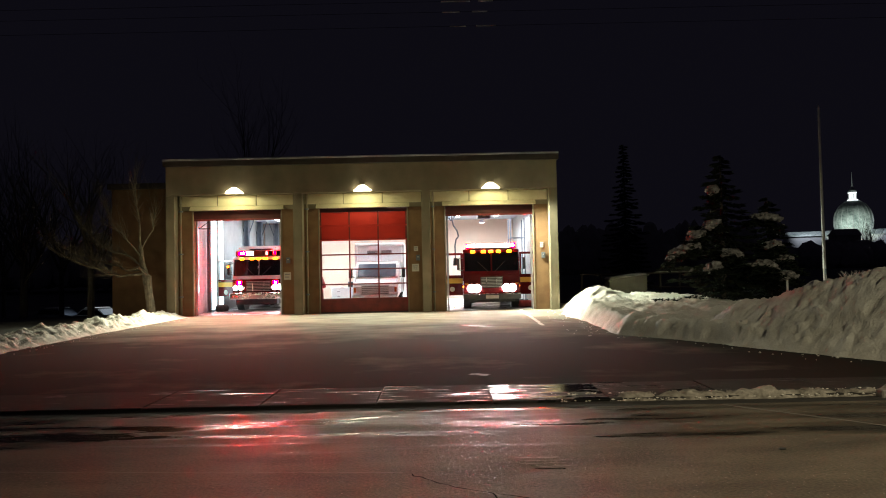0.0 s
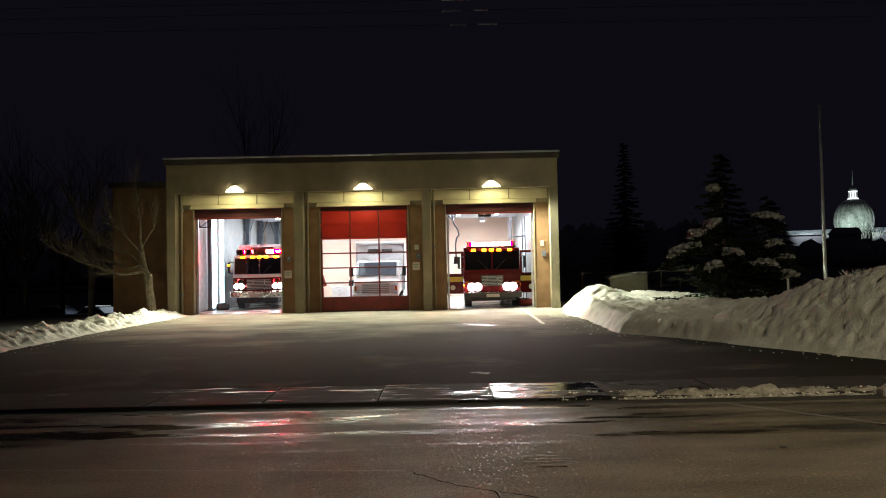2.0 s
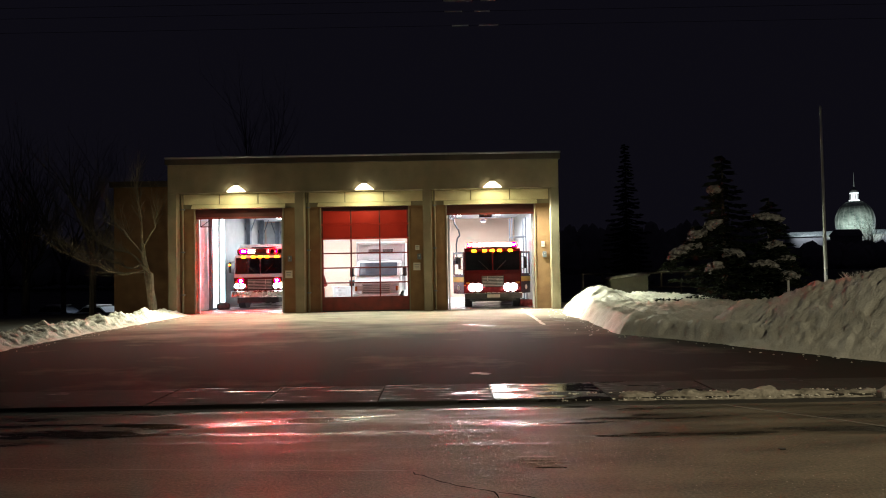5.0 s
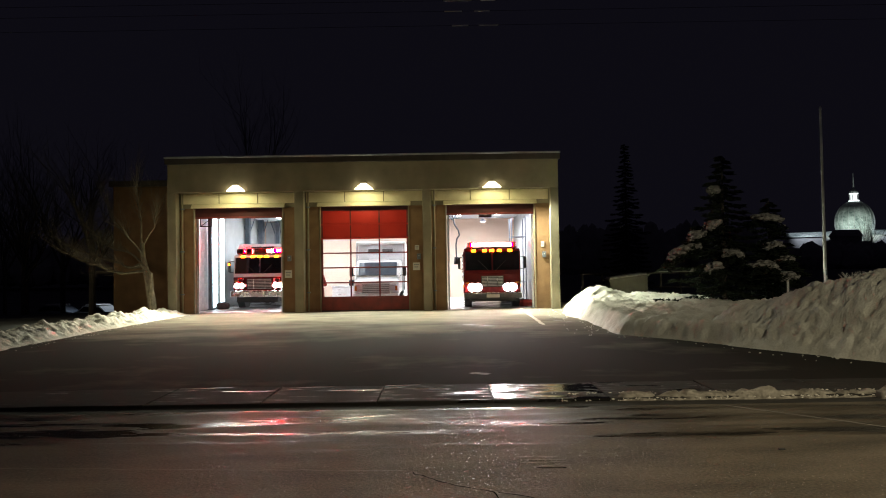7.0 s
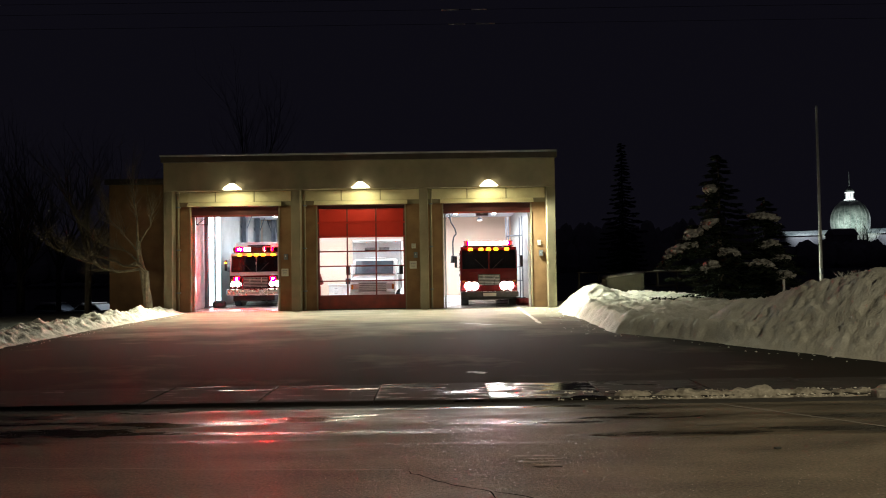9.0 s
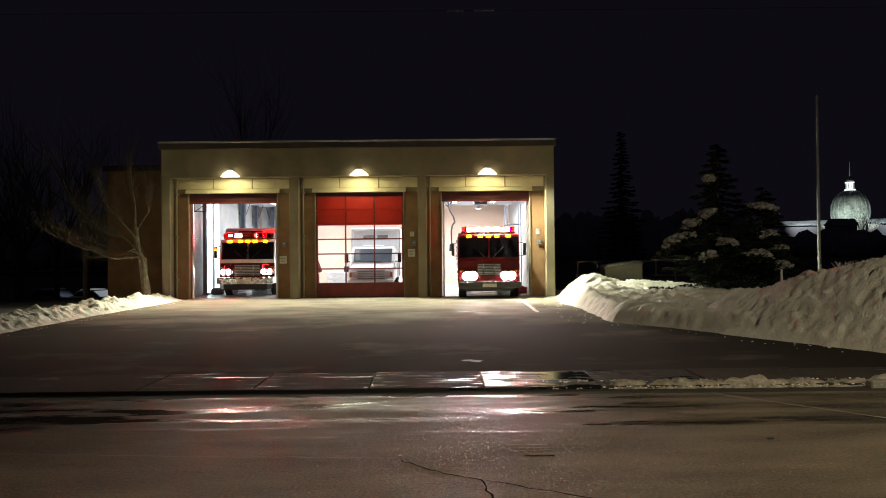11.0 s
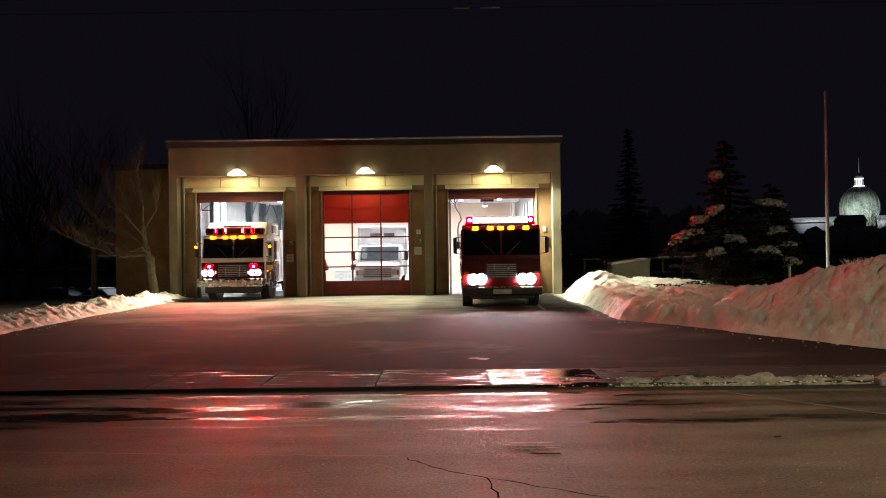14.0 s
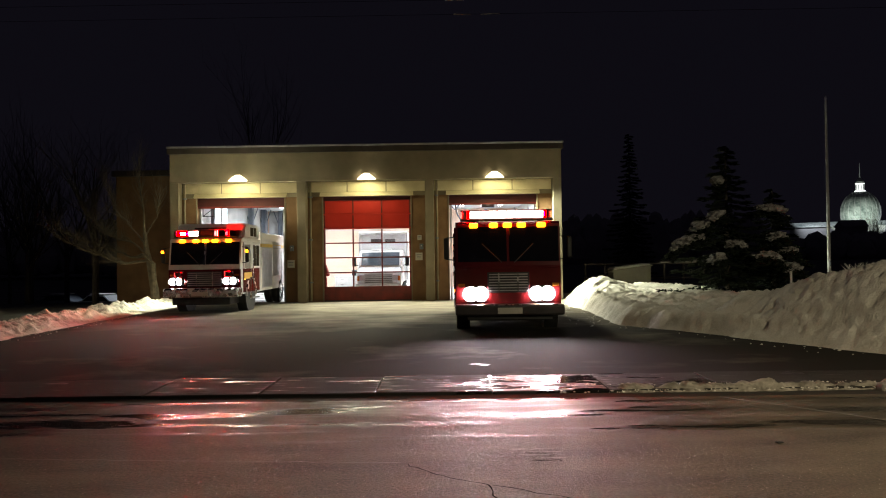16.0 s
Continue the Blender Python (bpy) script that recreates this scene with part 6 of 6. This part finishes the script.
def motions():
    """All that moves: the two engines, their beacons and cab doors."""
    ya = [(0, -8.80, 33.4), (9.0, -8.80, 33.4), (9.8, -8.79, 33.2), (10.6, -8.70, 32.3), (11.3, -8.60, 31.1), (12, -8.43, 29.9), (12.5, -8.37, 29.2), (13, -8.33, 28.5),
          (13.5, -8.34, 27.9), (14, -8.32, 27.3), (14.5, -8.30, 26.7), (15, -8.29, 25.9), (15.5, -8.28, 24.9), (16, -8.27, 23.8)]
    walk(engine_a, [(t, pose(x, y, 0)) for t, x, y in ya])
    yb = [(0, 2.14, 30.7), (9.2, 2.14, 30.7), (10, 2.12, 30.3), (10.6, 2.08, 29.2), (11.3, 2.0, 27.4), (12, 1.94, 25.8), (12.5, 1.91, 24.8), (13, 1.88, 23.9),
          (13.5, 1.84, 22.9), (14, 1.78, 21.9), (14.5, 1.69, 20.7), (15, 1.60, 19.3), (15.5, 1.54, 17.8), (16, 1.48, 16.2)]
    walk(engine_b, [(t, pose(x, y, 0, 0, 0, -1.5)) for t, x, y in yb])

    # wheels roll with the ground covered
    for wheels, rows in ((wheels_a, ya), (wheels_b, yb)):
        dense = []
        for (t0, x0, y0), (t1, x1, y1) in zip(rows, rows[1:]):
            n = max(1, math.ceil(abs(y1 - y0) / 0.6))
            dense += [(t0 + (t1 - t0) * k / n, y0 + (y1 - y0) * k / n) for k in range(n)]
        dense.append((16, rows[-1][2]))
        for w in wheels:
            base = w.matrix_basis.copy()
            walk(w, [(t, base @ pose(0, 0, 0, math.degrees((rows[0][2] - y) / 0.52))) for t, y in dense])
    # beacons: which of the half seconds each one faces forward
    on = {
        "bar_l": (0, 1, 1.5, 2.5, 3, 4, 5, 6, 6.5, 8, 9, 10, 11, 11.5, 12, 13, 14.5, 15, 16),
        "bar_r": (0.5, 1, 2, 3, 3.5, 4.5, 5.5, 7, 7.5, 8.5, 9.5, 10.5, 12.5, 13, 15, 15.5),
        "flash": (0, 1, 1.5, 2.5, 3.5, 4, 5, 6, 6.5, 7.5, 9, 10, 11.5, 14, 14.5, 15.5),
        "far": (0, 1, 4, 5, 6, 8, 10, 13.5, 14, 14.5),
    }
    for ob, key in ((rotors_a[0], "bar_l"), (rotors_a[1], "bar_l"), (rotors_a[2], "bar_r"), (rotors_a[3], "bar_r"), (rotors_a[4], "flash"), (rotors_a[5], "flash"), (rotors_b[0], "far"), (rotors_b[1], "far")):
        base = ob.matrix_basis.copy()
        rest = 175 if key == "flash" else 105
        side = rest if ob.matrix_basis.translation.x < 0 else -rest
        angle = 0 if 0 in on[key] else side
        rows = [(0, base @ pose(0, 0, 0, 0, 0, angle))]
        for i in range(1, 33):
            t = i / 2
            want = 0 if t in on[key] else side
            turn = (want - angle) % 360 or 360
            n = math.ceil(turn / 65)
            for k in range(1, n + 1):
                rows.append((t - 0.5 + 0.5 * k / n, base @ pose(0, 0, 0, 0, 0, angle + turn * k / n)))
            angle = (angle + turn) % 360
        walk(ob, rows)
    for d, s in zip(doors_b, (-1, 1)):
        base = d.matrix_basis.copy()
        opened, half, shut = (base @ pose(0, 0, 0, 0, 0, -s * a) for a in (80, 40, 0))
        walk(d, [(0, opened), (4.3, opened), (4.9, half), (5.5, shut), (16, shut)])
    d = doors_a[0]
    base = d.matrix_basis.copy()
    walk(d, [(0, base @ pose(0, 0, 0, 0, 0, 65)), (0.4, base @ pose(0, 0, 0, 0, 0, 35)), (0.9, base), (16, base)])


motions()
